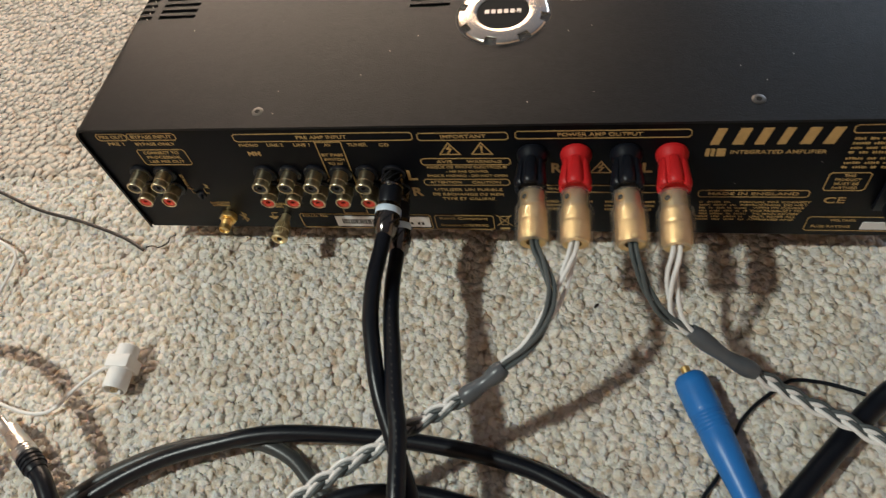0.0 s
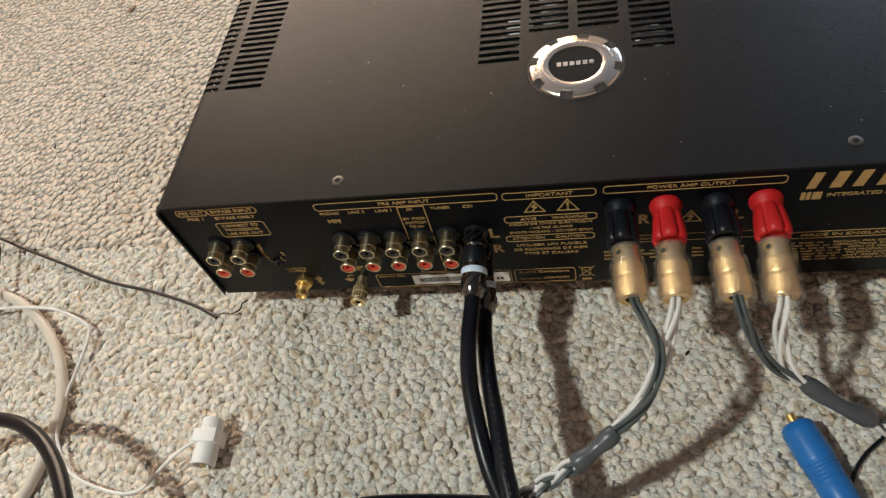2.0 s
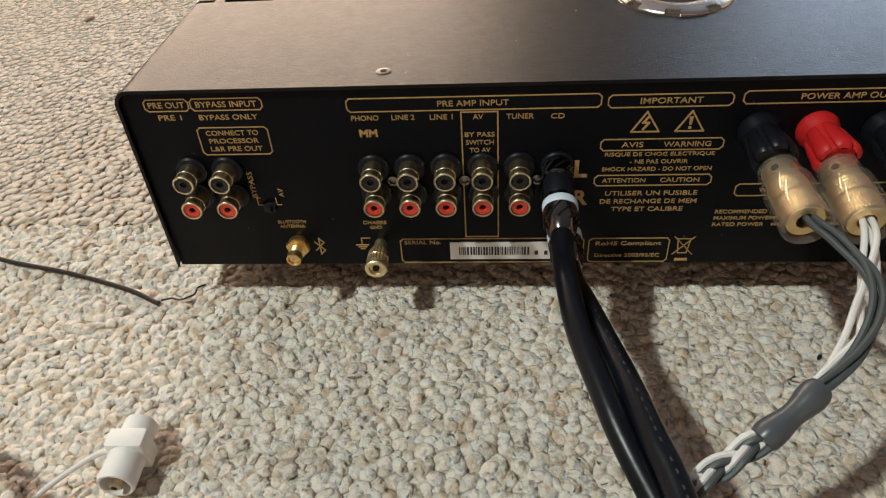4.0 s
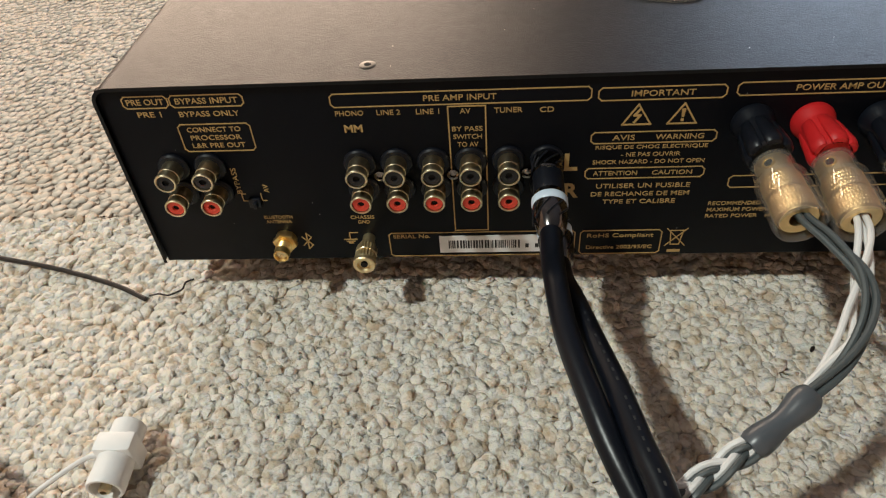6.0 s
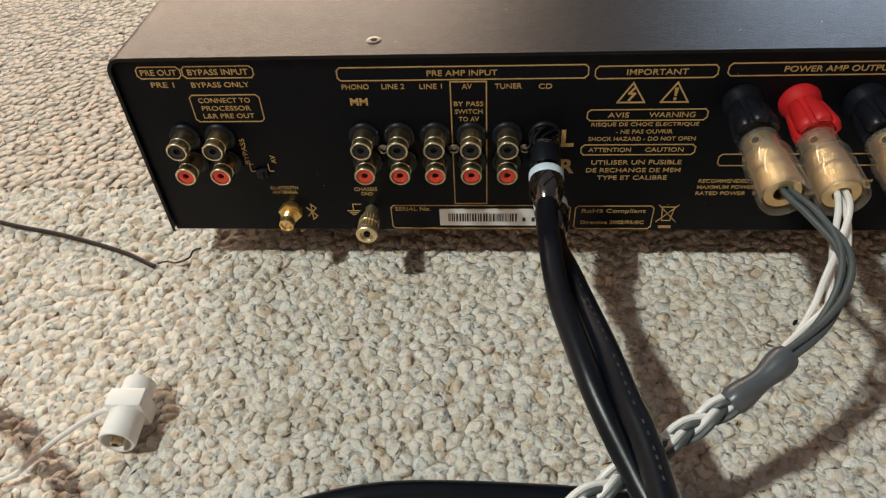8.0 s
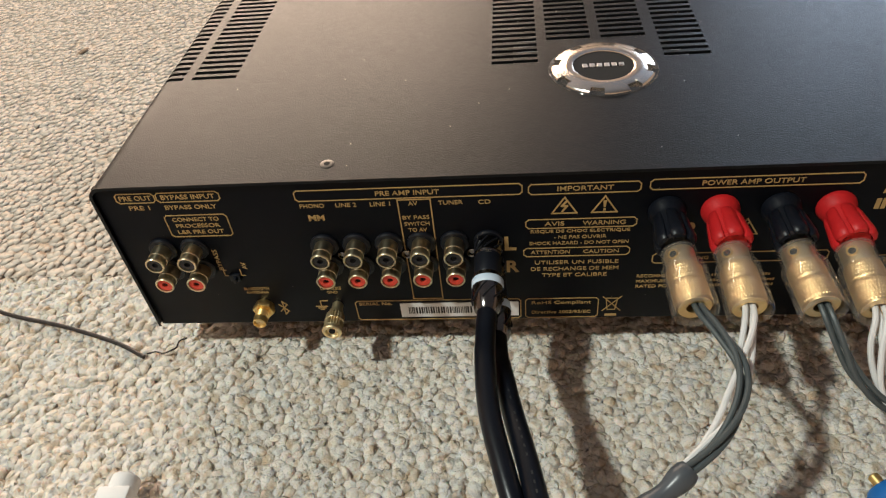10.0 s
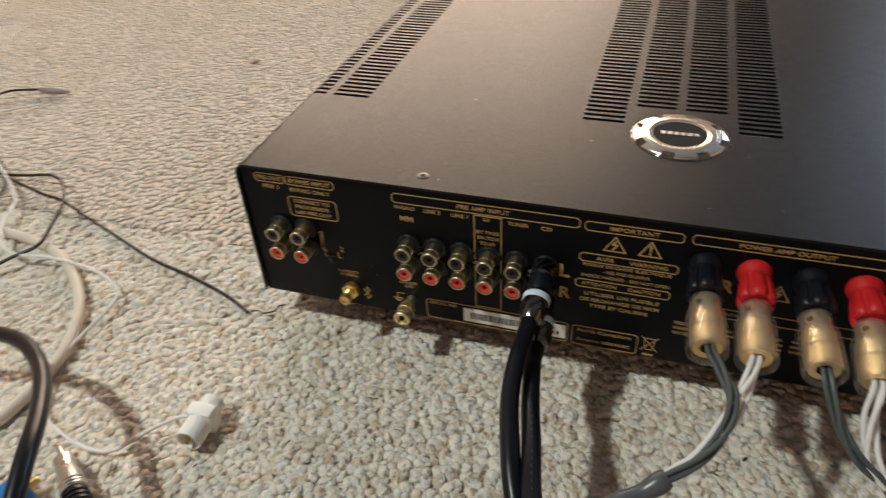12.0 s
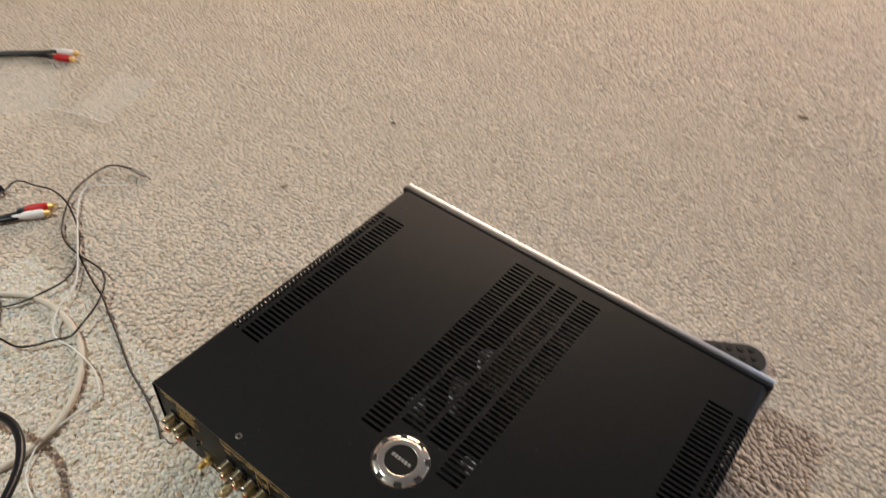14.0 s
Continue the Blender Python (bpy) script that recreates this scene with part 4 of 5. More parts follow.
speaker_cable("braided white and grey speaker cable running past a blue plug",
              ((0.2800, (0.2820, -0.0500, 0.0785)), (0.3005, (0.3010, -0.0500, 0.0770))),
              [(0.282, -0.044, 0.0790), (0.2828, -0.0510, 0.0780), (0.2860, -0.0590, 0.0720), (0.2900, -0.0660, 0.0650), (0.2970, -0.0720, 0.0585), (0.3080, -0.0750, 0.0520), (0.3120, -0.0770, 0.0495)],
              [(0.301, -0.044, 0.0775), (0.3005, -0.0520, 0.0760), (0.2992, -0.0590, 0.0690), (0.3003, -0.0680, 0.0600), (0.3045, -0.0735, 0.0545), (0.3125, -0.0772, 0.0490)],
              [(0.3080, -0.0750, 0.0520), (0.3160, -0.0790, 0.0470), (0.3250, -0.0830, 0.0420), (0.3370, -0.0860, 0.0355)],
              [(0.3340, -0.0848, 0.0370), (0.3500, -0.0910, 0.0290), (0.3620, -0.0960, 0.0255), (0.3730, -0.1010, 0.0245), (0.3890, -0.1100, 0.0240), (0.405, -0.1165, 0.0235), (0.440, -0.1300, 0.0180), (0.520, -0.1700, 0.0070), (0.62, -0.22, 0.006)])


# ---- interconnect cables ----
def interconnect(label, p, q, line, print_marks):
    cable = thing("interconnect_cable", (line[-1][0], line[-1][1], 0), label, "audio cable", "interconnect cables")
    p, q = Vector(p), Vector(q)
    L = (q - p).length
    plug = mesh("plug", *lathe([(0.0052, 0.0), (0.0055, 0.0004), (0.0055, 0.0060), (0.0058, 0.0064), (0.0058, 0.0072), (0.0055, 0.0078), (0.0055, 0.0172), (0.0060, 0.0190), (0.0062, 0.0212), (0.0062, L - 0.010), (0.0060, L - 0.006), (0.0050, L - 0.0015), (0.0041, L), (0.0, L)], p, q, 30), DARK_CHROME, cable, "dark chrome plug")
    mesh("barrel", *lathe([(0.0056, 0.0079), (0.0057, 0.0082), (0.0057, 0.0170), (0.0056, 0.0173)], p, q, 30), BLACK_PLASTIC, plug, "glossy black barrel")
    mesh("band", *lathe([(0.0063, 0.0196), (0.0065, 0.0199), (0.0065, 0.0227), (0.0063, 0.0230)], p, q, 36), ICE_BAND, plug, "pale blue band")
    d = (q - p).normalized()
    a = d.orthogonal().normalized()
    b = d.cross(a)
    for k in range(8):
        t0 = 2 * math.pi * k / 8
        for h0, h1, r in ((0.0006, 0.0060, 0.0056), (0.0232, L - 0.005, 0.0061)):
            pts = [p + d * (h0 + (h1 - h0) * i / 8) + (a * math.cos(t0 + 0.13 * i) + b * math.sin(t0 + 0.13 * i)) * r for i in range(9)]
            mesh("spiral_groove", *sweep(pts, 0.0004, 6), BLACK_PLASTIC, plug)
    for k in range(3):
        t = 1.2 + 0.35 * k
        c = p + d * 0.0213 + (a * math.cos(t) + b * math.sin(t)) * 0.00655
        mesh("band_mark", *box(c, (0.0011, 0.0016, 0.0004), 0.0, Matrix((a, d, (a * math.cos(t) + b * math.sin(t)))).transposed()), BLUE_INK, plug, smooth=False)
    line = smooth_line([q - d * 0.006] + [Vector(v) for v in line], 0.003)
    jacket = mesh("jacket", *sweep(line, 0.0039, 16), BLACK_JACKET, cable, "thick black jacket")
    if print_marks:
        fr = frames_along(line)
        for i in range(12, len(line) - 10, 1):
            if i % 7 == 0:
                continue
            d, a, b = fr[i]
            up = Vector((0.1, -0.35, 1)) - d * d.dot(Vector((0.1, -0.35, 1)))
            up.normalize()
            mesh("jacket_print", *box(line[i] + up * 0.0039, (0.0012, 0.0006, 0.0001), 0, Matrix((d, up.cross(d), up)).transposed()), PRINT_GREY, jacket, smooth=False)
    return cable


interconnect("thick black audio cable with dark chrome plug in a phono socket", (0.1650, -0.0015, 0.0702), (0.1647, -0.0360, 0.0635),
             [(0.1642, -0.046, 0.0640), (0.1643, -0.061, 0.0655), (0.166, -0.081, 0.0645), (0.1710, -0.102, 0.0620), (0.1757, -0.117, 0.0585), (0.1845, -0.137, 0.0520), (0.196, -0.165, 0.0460), (0.205, -0.205, 0.030), (0.21, -0.27, 0.006), (0.21, -0.34, 0.005)], False)
interconnect("thick black audio cable with faint jacket print, plugged beside its twin", (0.1655, -0.0015, 0.0578), (0.1685, -0.0360, 0.0475),
             [(0.1686, -0.044, 0.0500), (0.1705, -0.058, 0.0550), (0.1740, -0.078, 0.0590), (0.1785, -0.098, 0.0610), (0.1824, -0.117, 0.0615), (0.1864, -0.133, 0.0605), (0.190, -0.165, 0.0570), (0.195, -0.205, 0.043), (0.195, -0.27, 0.006), (0.19, -0.34, 0.005)], True)

# ---- cables on the carpet ----
def cable(name, label, points, r, mat, category="cable", n=14, step=0.004):
    ob = mesh(name, *sweep(smooth_line(points, step), r, n), mat)
    return tagged(ob, label, category)


cable("floor_cable", "thick glossy black cable curving over the carpet",
      [(-0.03, -0.22, 0.006), (0.005, -0.175, 0.006), (0.022, -0.157, 0.007), (0.050, -0.140, 0.010), (0.080, -0.1295, 0.0125), (0.112, -0.1215, 0.0125), (0.160, -0.1185, 0.008), (0.197, -0.120, 0.006), (0.228, -0.125, 0.006), (0.250, -0.132, 0.006), (0.275, -0.146, 0.006), (0.30, -0.17, 0.006), (0.33, -0.22, 0.006)], 0.0043, BLACK_JACKET)
cable("floor_cable", "dark grey cable looping under a black one",
      [(-0.02, -0.20, 0.005), (0.000, -0.170, 0.005), (0.012, -0.157, 0.005), (0.030, -0.1435, 0.005), (0.055, -0.1315, 0.005), (0.085, -0.1245, 0.005), (0.102, -0.1245, 0.004), (0.119, -0.1305, 0.004), (0.132, -0.141, 0.004), (0.145, -0.153, 0.004), (0.165, -0.19, 0.004), (0.18, -0.25, 0.004)], 0.0040, GREY_JACKET)
cable("floor_cable", "black cable lying near the braided speaker cable",
      [(0.09, -0.22, 0.005), (0.12, -0.170, 0.006), (0.149, -0.1495, 0.009), (0.176, -0.1435, 0.006), (0.200, -0.1445, 0.005), (0.225, -0.152, 0.005), (0.26, -0.185, 0.005), (0.28, -0.24, 0.005)], 0.0041, BLACK_JACKET)
cable("arched_cable", "black cable arching above the carpet",
      [(-0.36, -0.20, 0.005), (-0.28, -0.155, 0.006), (-0.20, -0.118, 0.016), (-0.150, -0.100, 0.030), (-0.112, -0.091, 0.040), (-0.085, -0.0935, 0.0455), (-0.062, -0.1035, 0.0490), (-0.042, -0.1190, 0.0530), (-0.024, -0.1390, 0.0580), (-0.010, -0.1610, 0.0600), (0.004, -0.195, 0.050), (0.012, -0.25, 0.020), (0.01, -0.32, 0.005)], 0.0040, BLACK_JACKET)
cable("aerial_cable", "thick cream aerial cable in a wide curve on carpet",
      [(-0.42, -0.09, 0.004), (-0.35, -0.035, 0.004), (-0.302, -0.005, 0.004), (-0.279, 0.012, 0.004), (-0.244, 0.021, 0.005), (-0.206, 0.020, 0.005), (-0.172, 0.011, 0.005), (-0.147, -0.003, 0.005), (-0.126, -0.021, 0.005), (-0.110, -0.041, 0.005), (-0.099, -0.064, 0.005), (-0.0955, -0.088, 0.005), (-0.097, -0.110, 0.004), (-0.103, -0.135, 0.004), (-0.12, -0.18, 0.004), (-0.15, -0.25, 0.004)], 0.0035, CREAM_JACKET)
cable("thin_wire", "thin white wire trailing to a white connector",
      [(-0.360, 0.205, 0.0035), (-0.389, 0.178, 0.0045), (-0.393, 0.159, 0.0045), (-0.358, 0.129, 0.0055), (-0.297, 0.091, 0.0095), (-0.250, 0.057, 0.0075), (-0.228, 0.023, 0.0100), (-0.199, -0.001, 0.0100), (-0.166, 0.001, 0.0095), (-0.133, 0.000, 0.0075), (-0.108, -0.009, 0.0065), (-0.0995, -0.016, 0.0055), (-0.097, -0.032, 0.0055), (-0.097, -0.058, 0.0055), (-0.094, -0.080, 0.0065), (-0.085, -0.096, 0.0055), (-0.073, -0.108, 0.0045), (-0.054, -0.115, 0.0045), (-0.036, -0.118, 0.0045), (-0.024, -0.115, 0.0055), (-0.012, -0.103, 0.0095), (0.001, -0.0915, 0.0110), (0.010, -0.0905, 0.0100)], 0.0010, WHITE_WIRE, "wire", 8, 0.003)
cable("thin_wire", "thin dark wire winding loosely over the carpet",
      [(-0.384, 0.230, 0.005), (-0.409, 0.213, 0.008), (-0.406, 0.181, 0.010), (-0.392, 0.143, 0.008), (-0.354, 0.105, 0.005), (-0.324, 0.090, 0.005), (-0.293, 0.087, 0.005), (-0.266, 0.088, 0.007), (-0.240, 0.086, 0.012), (-0.218, 0.075, 0.014), (-0.198, 0.052, 0.014), (-0.186, 0.025, 0.013), (-0.181, 0.008, 0.012), (-0.191, -0.005, 0.010), (-0.212, -0.031, 0.006), (-0.243, -0.039, 0.004), (-0.30, -0.05, 0.003), (-0.38, -0.07, 0.003)], 0.0012, DARK_WIRE, "wire", 8, 0.003)
cable("thin_wire", "thin dark wire curling behind the red and white plugs",
      [(-0.56, 0.02, 0.003), (-0.50, 0.055, 0.004), (-0.463, 0.083, 0.007), (-0.464, 0.111, 0.012), (-0.435, 0.121, 0.014), (-0.408, 0.129, 0.016), (-0.375, 0.128, 0.012), (-0.331, 0.112, 0.006), (-0.294, 0.089, 0.007), (-0.267, 0.063, 0.008), (-0.262, 0.032, 0.009), (-0.284, -0.016, 0.004), (-0.36, -0.06, 0.003)], 0.0012, DARK_WIRE, "wire", 8, 0.003)
cable("twin_wire", "thin dark red twin wire reaching the amplifier corner",
      [(-0.330, 0.112, 0.003), (-0.294, 0.089, 0.003), (-0.242, 0.0725, 0.004), (-0.214, 0.066, 0.005), (-0.185, 0.055, 0.003), (-0.146, 0.0405, 0.002), (-0.105, 0.0245, 0.002), (-0.066, 0.0145, 0.002), (-0.032, 0.003, 0.002), (-0.013, -0.0065, 0.002)], 0.0012, DARK_WIRE, "wire", 8, 0.003)
cable("wire_offcut", "tiny curled grey wire offcut beside the amplifier", [(-0.012, -0.0045, 0.002), (-0.007, -0.0040, 0.003), (-0.003, -0.0052, 0.003), (0.001, -0.0030, 0.003), (0.003, -0.0010, 0.003), (0.0035, 0.0020, 0.004), (0.007, 0.004, 0.004)], 0.00045, DARK_WIRE, "wire", 6, 0.002)
cable("thin_wire", "thin black wire running under the speaker cable",
      [(0.3925, -0.080, 0.004), (0.385, -0.077, 0.003), (0.374, -0.074, 0.002), (0.361, -0.074, 0.002), (0.350, -0.082, 0.002), (0.341, -0.090, 0.002), (0.334, -0.100, 0.002), (0.324, -0.122, 0.002), (0.314, -0.138, 0.002), (0.30, -0.18, 0.002)], 0.0010, BLACK_JACKET, "wire", 8, 0.003)
mains = thing("mains_cable", (0.36, -0.2, 0), "thick black mains cable plugged into the amplifier", "mains cable")
mesh("mains_plug", *join(box((0.4120, -0.0150, 0.0560), (0.0260, 0.0240, 0.0190), 0.0030), lathe([(0.0085, 0), (0.0080, 0.006), (0.0065, 0.022), (0.0060, 0.024)], (0.4120, -0.0250, 0.0560), (0.4120, -0.0550, 0.0470), 20)), BLACK_PLASTIC, mains, "moulded black mains plug")
rod("jacket", [(0.412, -0.040, 0.0515), (0.417, -0.058, 0.043), (0.416, -0.070, 0.026), (0.3980, -0.0830, 0.012), (0.3840, -0.0970, 0.010), (0.3680, -0.1150, 0.008), (0.352, -0.1335, 0.007), (0.325, -0.166, 0.006), (0.29, -0.23, 0.006)], 0.0050, BLACK_JACKET, mains, n=16)

# thin grey plug on the dark wire
mesh_plug = mesh("small_plug", *lathe([(0.0012, 0), (0.0024, 0.002), (0.0028, 0.006), (0.0028, 0.024), (0.0022, 0.026), (0.0010, 0.027), (0.0010, 0.034), (0, 0.0345)], (-0.385, 0.2285, 0.005), (-0.350, 0.2330, 0.004), 16), material("dull_plug_grey", (0.30, 0.26, 0.24), 0.5, 0.3, vary=0.2, scale=200))
tagged(mesh_plug, "small dull metal plug on a thin dark wire", "plug")

# white connector
conn = thing("aerial_connector", (0.015, -0.095, 0), "white plastic aerial connector lying on carpet", "connector")
cp, cq = Vector((0.0100, -0.0768, 0.0092)), Vector((0.0108, -0.1072, 0.0092))
cd = (cq - cp).normalized()
mesh("cap", *lathe([(0.0050, 0), (0.0060, 0.0008), (0.0061, 0.0075), (0.0058, 0.0085)], cp, cq, 24), WHITE_PLASTIC, conn)
ctr = cp + cd * 0.0112
mesh("block", *box(ctr, (0.0138, 0.0078, 0.0138), 0.0010, Matrix.Rotation(math.atan2(cd.x, -cd.y), 3, "Z")), WHITE_PLASTIC, conn)
skirt = mesh("skirt", *lathe([(0.0052, 0.0140), (0.0064, 0.0145), (0.0066, 0.0255), (0.0062, 0.0265), (0.0054, 0.0265), (0.0052, 0.0200), (0.0, 0.0200)], cp, cq, 28), WHITE_PLASTIC, conn)
mesh("contact", *lathe([(0.0020, 0.0190), (0.0020, 0.0270), (0.0012, 0.0275), (0.0010, 0.0240), (0.0, 0.0240)], cp, cq, 16), NICKEL, conn)


# ---- blue plugs ----
def blue_plug(label, p, q, tail):
    ob = thing("blue_plug", (p[0], p[1], 0), label, "plug", "blue plugs")
    p, q = Vector(p), Vector(q)
    prof = [(0.0062, 0.0), (0.0076, 0.0014), (0.0081, 0.005), (0.0082, 0.018)]
    for k in range(6):
        prof += [(0.0082 - 0.0001 * k, 0.0190 + 0.0018 * k), (0.0078 - 0.0001 * k, 0.0196 + 0.0018 * k), (0.0078 - 0.0001 * k, 0.0200 + 0.0018 * k)]
    prof += [(0.0077, 0.0302), (0.0073, 0.038), (0.0064, 0.050), (0.0055, 0.066), (0.0050, 0.074), (0.0, 0.074)]
    mesh("body", *lathe(prof, p, q, 32), BLUE_PLASTIC, ob, "blue ribbed plastic body")
    d = (q - p).normalized()
    mesh("tip", *lathe([(0.0022, 0), (0.0022, 0.0055), (0.0015, 0.0062), (0.0, 0.0062)], p + d * 0.001, p - d, 16), GOLD, ob, "gold pin")
    mesh("collar", *lathe([(0.0034, -0.0008), (0.0034, 0.0008), (0.0, 0.0010)], p, p - d, 20), GOLD, ob)
    rod("cord", [p + d * 0.070] + tail, 0.0035, BLACK_JACKET, ob)
    return ob


blue_plug("blue plastic plug with gold pin lying on carpet", (0.3128, -0.0770, 0.0080), (0.3340, -0.1340, 0.0080), [(0.338, -0.165, 0.005), (0.345, -0.21, 0.004), (0.34, -0.27, 0.004)])
blue_plug("blue plastic plug with gold pin under an arched black cable", (-0.0490, -0.1450, 0.0078), (-0.0610, -0.1750, 0.0070), [(-0.082, -0.235, 0.005), (-0.09, -0.28, 0.004), (-0.09, -0.33, 0.004)])

# silver-collared plug
sil = thing("silver_plug", (-0.03, -0.145, 0), "silver-collared audio plug on a black cable on carpet", "plug")
sp, sq = Vector((-0.0430, -0.1282, 0.0085)), Vector((-0.0100, -0.1525, 0.0090))
prof = [(0.0040, 0), (0.0048, 0.0006), (0.0050, 0.010), (0.0056, 0.011), (0.0060, 0.018)]
for k in range(3):
    prof += [(0.0062, 0.0185 + 0.002 * k), (0.0056, 0.0191 + 0.002 * k), (0.0056, 0.0196 + 0.002 * k), (0.0062, 0.0200 + 0.002 * k)]
mesh("collar", *lathe(prof, sp, sq, 28), SILVER, sil, "ringed silver collar")
prof = [(0.0061, 0.0248)]
for k in range(3):
    prof += [(0.0062, 0.0255 + 0.0028 * k), (0.0062, 0.0270 + 0.0028 * k), (0.0055, 0.0273 + 0.0028 * k), (0.0055, 0.0280 + 0.0028 * k)]
mesh("boot", *lathe(prof + [(0.0050, 0.036)], sp, sq, 28), BLACK_PLASTIC, sil, "ribbed black boot")
sd = (sq - sp).normalized()
rod("cord", [sp + sd * 0.034, sp + sd * 0.044 + Vector((0.001, -0.002, 0)), (0.008, -0.178, 0.007), (0.03, -0.23, 0.006), (0.03, -0.30, 0.005)], 0.0046, BLACK_JACKET, sil)
mesh("pin", *lathe([(0.0016, 0), (0.0016, 0.010), (0.0008, 0.011)], sp, sp - sd, 14), SILVER, sil)


# ---- pairs of phono plugs ----
def phono_pair(label, tip, way, line, flip=1, spread=0.0062):
    ob = thing("phono_cable", (line[-1][0], line[-1][1], 0), label, "audio cable", "phono cables")
    way = Vector((*way, 0)).normalized()
    side = Vector((-way.y, way.x, 0)) * flip
    for s, mat, nm in ((1, RED_PLASTIC, "red plug"), (-1, WHITE_PLASTIC, "white plug")):
        p = Vector(tip) + side * spread * s - way * (0.0 if s > 0 else 0.004)
        plug = mesh("plug", *lathe([(0.0032, 0.0), (0.0050, 0.002), (0.0056, 0.008), (0.0054, 0.022), (0.0042, 0.026), (0.0036, 0.028)], p - way * 0.006, p - way, 20), mat, ob, nm)
        mesh("shell", *lathe([(0.0040, 0.0), (0.0040, 0.006), (0.0035, 0.0065)], p - way * 0.0065, p + way, 18), GOLD, plug, "gold shell")
        mesh("pin", *lathe([(0.0015, 0.0), (0.0015, 0.005), (0.0008, 0.006)], p - way * 0.001, p + way, 12), GOLD, plug)
        mesh("strain_relief", *lathe([(0.0038, 0), (0.0034, 0.004), (0.0036, 0.005), (0.0030, 0.010)], p - way * 0.033, p - way, 14), GREY_JACKET if s > 0 else WHITE_PLASTIC, plug)
        pts = [p - way * 0.034] + [Vector(q) + side * 0.0034 * s for q in line]
        rod("cord", pts, 0.0032, BLACK_JACKET, ob)
    return ob


phono_pair("black twin phono cable with red and white plugs among thin wires", (-0.386, 0.114, 0.007), (0.56, 0.83), [(-0.412, 0.068, 0.006), (-0.440, 0.030, 0.005), (-0.48, -0.03, 0.005), (-0.54, -0.10, 0.005)])
far = phono_pair("black twin phono cable with red and white plugs on open carpet", (-0.700, 0.350, 0.007), (0.88, 0.47), [(-0.760, 0.310, 0.006), (-0.790, 0.280, 0.006), (-0.815, 0.240, 0.006), (-0.85, 0.17, 0.006), (-0.92, 0.05, 0.006)], -1, 0.0092)
mesh("cable_tie", *box((-0.806, 0.252, 0.008), (0.020, 0.013, 0.016), 0.002, Matrix.Rotation(0.4, 3, "Z")), BLACK_PLASTIC, far)
cable("dark_cable", "dark cable end lying among loose wires", [(-0.47, 0.085, 0.006), (-0.50, 0.062, 0.006), (-0.53, 0.02, 0.006), (-0.58, -0.03, 0.006), (-0.66, -0.06, 0.006)], 0.0042, BLACK_JACKET)


cable("dark_cable", "dark cable crossing behind a pair of phono plugs", [(-0.468, 0.092, 0.010), (-0.461, 0.066, 0.013), (-0.445, 0.023, 0.010), (-0.452, -0.04, 0.006), (-0.48, -0.12, 0.005)], 0.0042, BLACK_JACKET)
cable("dark_cable", "glossy black cable bending beside the cream aerial cable", [(-0.50, -0.06, 0.005), (-0.43, -0.022, 0.006), (-0.362, -0.009, 0.010), (-0.330, -0.009, 0.013), (-0.294, -0.020, 0.014), (-0.261, -0.041, 0.012), (-0.243, -0.068, 0.009), (-0.24, -0.12, 0.006), (-0.26, -0.21, 0.005)], 0.0042, BLACK_JACKET)


# ---- clear plastic sheets ----
def sheet(name, label, corners, n, ripple, seed):
    rng = random.Random(seed)
    c = [Vector((*p, 0.0)) for p in corners]
    grid = []
    for i in range(n + 1):
        for j in range(n + 1):
            u, v = i / n, j / n
            p = c[0] * (1 - u) * (1 - v) + c[1] * u * (1 - v) + c[2] * u * v + c[3] * (1 - u) * v
            h = noise.noise(Vector((p.x * 45, p.y * 45, seed))) * ripple + 0.003 + ripple * rng.uniform(0, 0.5)
            grid.append((p.x, p.y, h))
    k = len(grid)
    verts = grid + [(x, y, z - 0.0003) for x, y, z in grid]
    faces = []
    for i in range(n):
        for j in range(n):
            a = i * (n + 1) + j
            faces += [(a, a + 1, a + n + 2, a + n + 1), (a + k + n + 1, a + k + n + 2, a + k + 1, a + k)]
    ob = mesh(name, verts, faces, CLEAR_FILM)
    ob.visible_shadow = False
    return tagged(ob, label, "plastic bag")


CLEAR_FILM = material("clear_film", (0.58, 0.56, 0.53), 0.10, bump=0.6, bump_scale=160, spec=0.6)
CLEAR_FILM.node_tree.nodes["Principled BSDF"].inputs["Alpha"].default_value = 0.20
bag = sheet("plastic_bag", "flat clear plastic bag lying on the carpet", ((-0.575, 0.249), (-0.507, 0.273), (-0.548, 0.393), (-0.621, 0.372)), 14, 0.0006, 3)
sheet("plastic_bag", "crumpled clear plastic film on the carpet beside a cable", ((-0.645, 0.150), (-0.590, 0.250), (-0.690, 0.308), (-0.800, 0.220)), 40, 0.0042, 5)

rod("seam", [(-0.576, 0.248, 0.0042), (-0.552, 0.256, 0.0048), (-0.530, 0.264, 0.0044), (-0.506, 0.272, 0.0042), (-0.511, 0.286, 0.0040)], 0.0008, material("milky_film_edge", (0.85, 0.80, 0.76), 0.15, vary=0.1, spec=0.7), bag, "pale welded edge", 8)


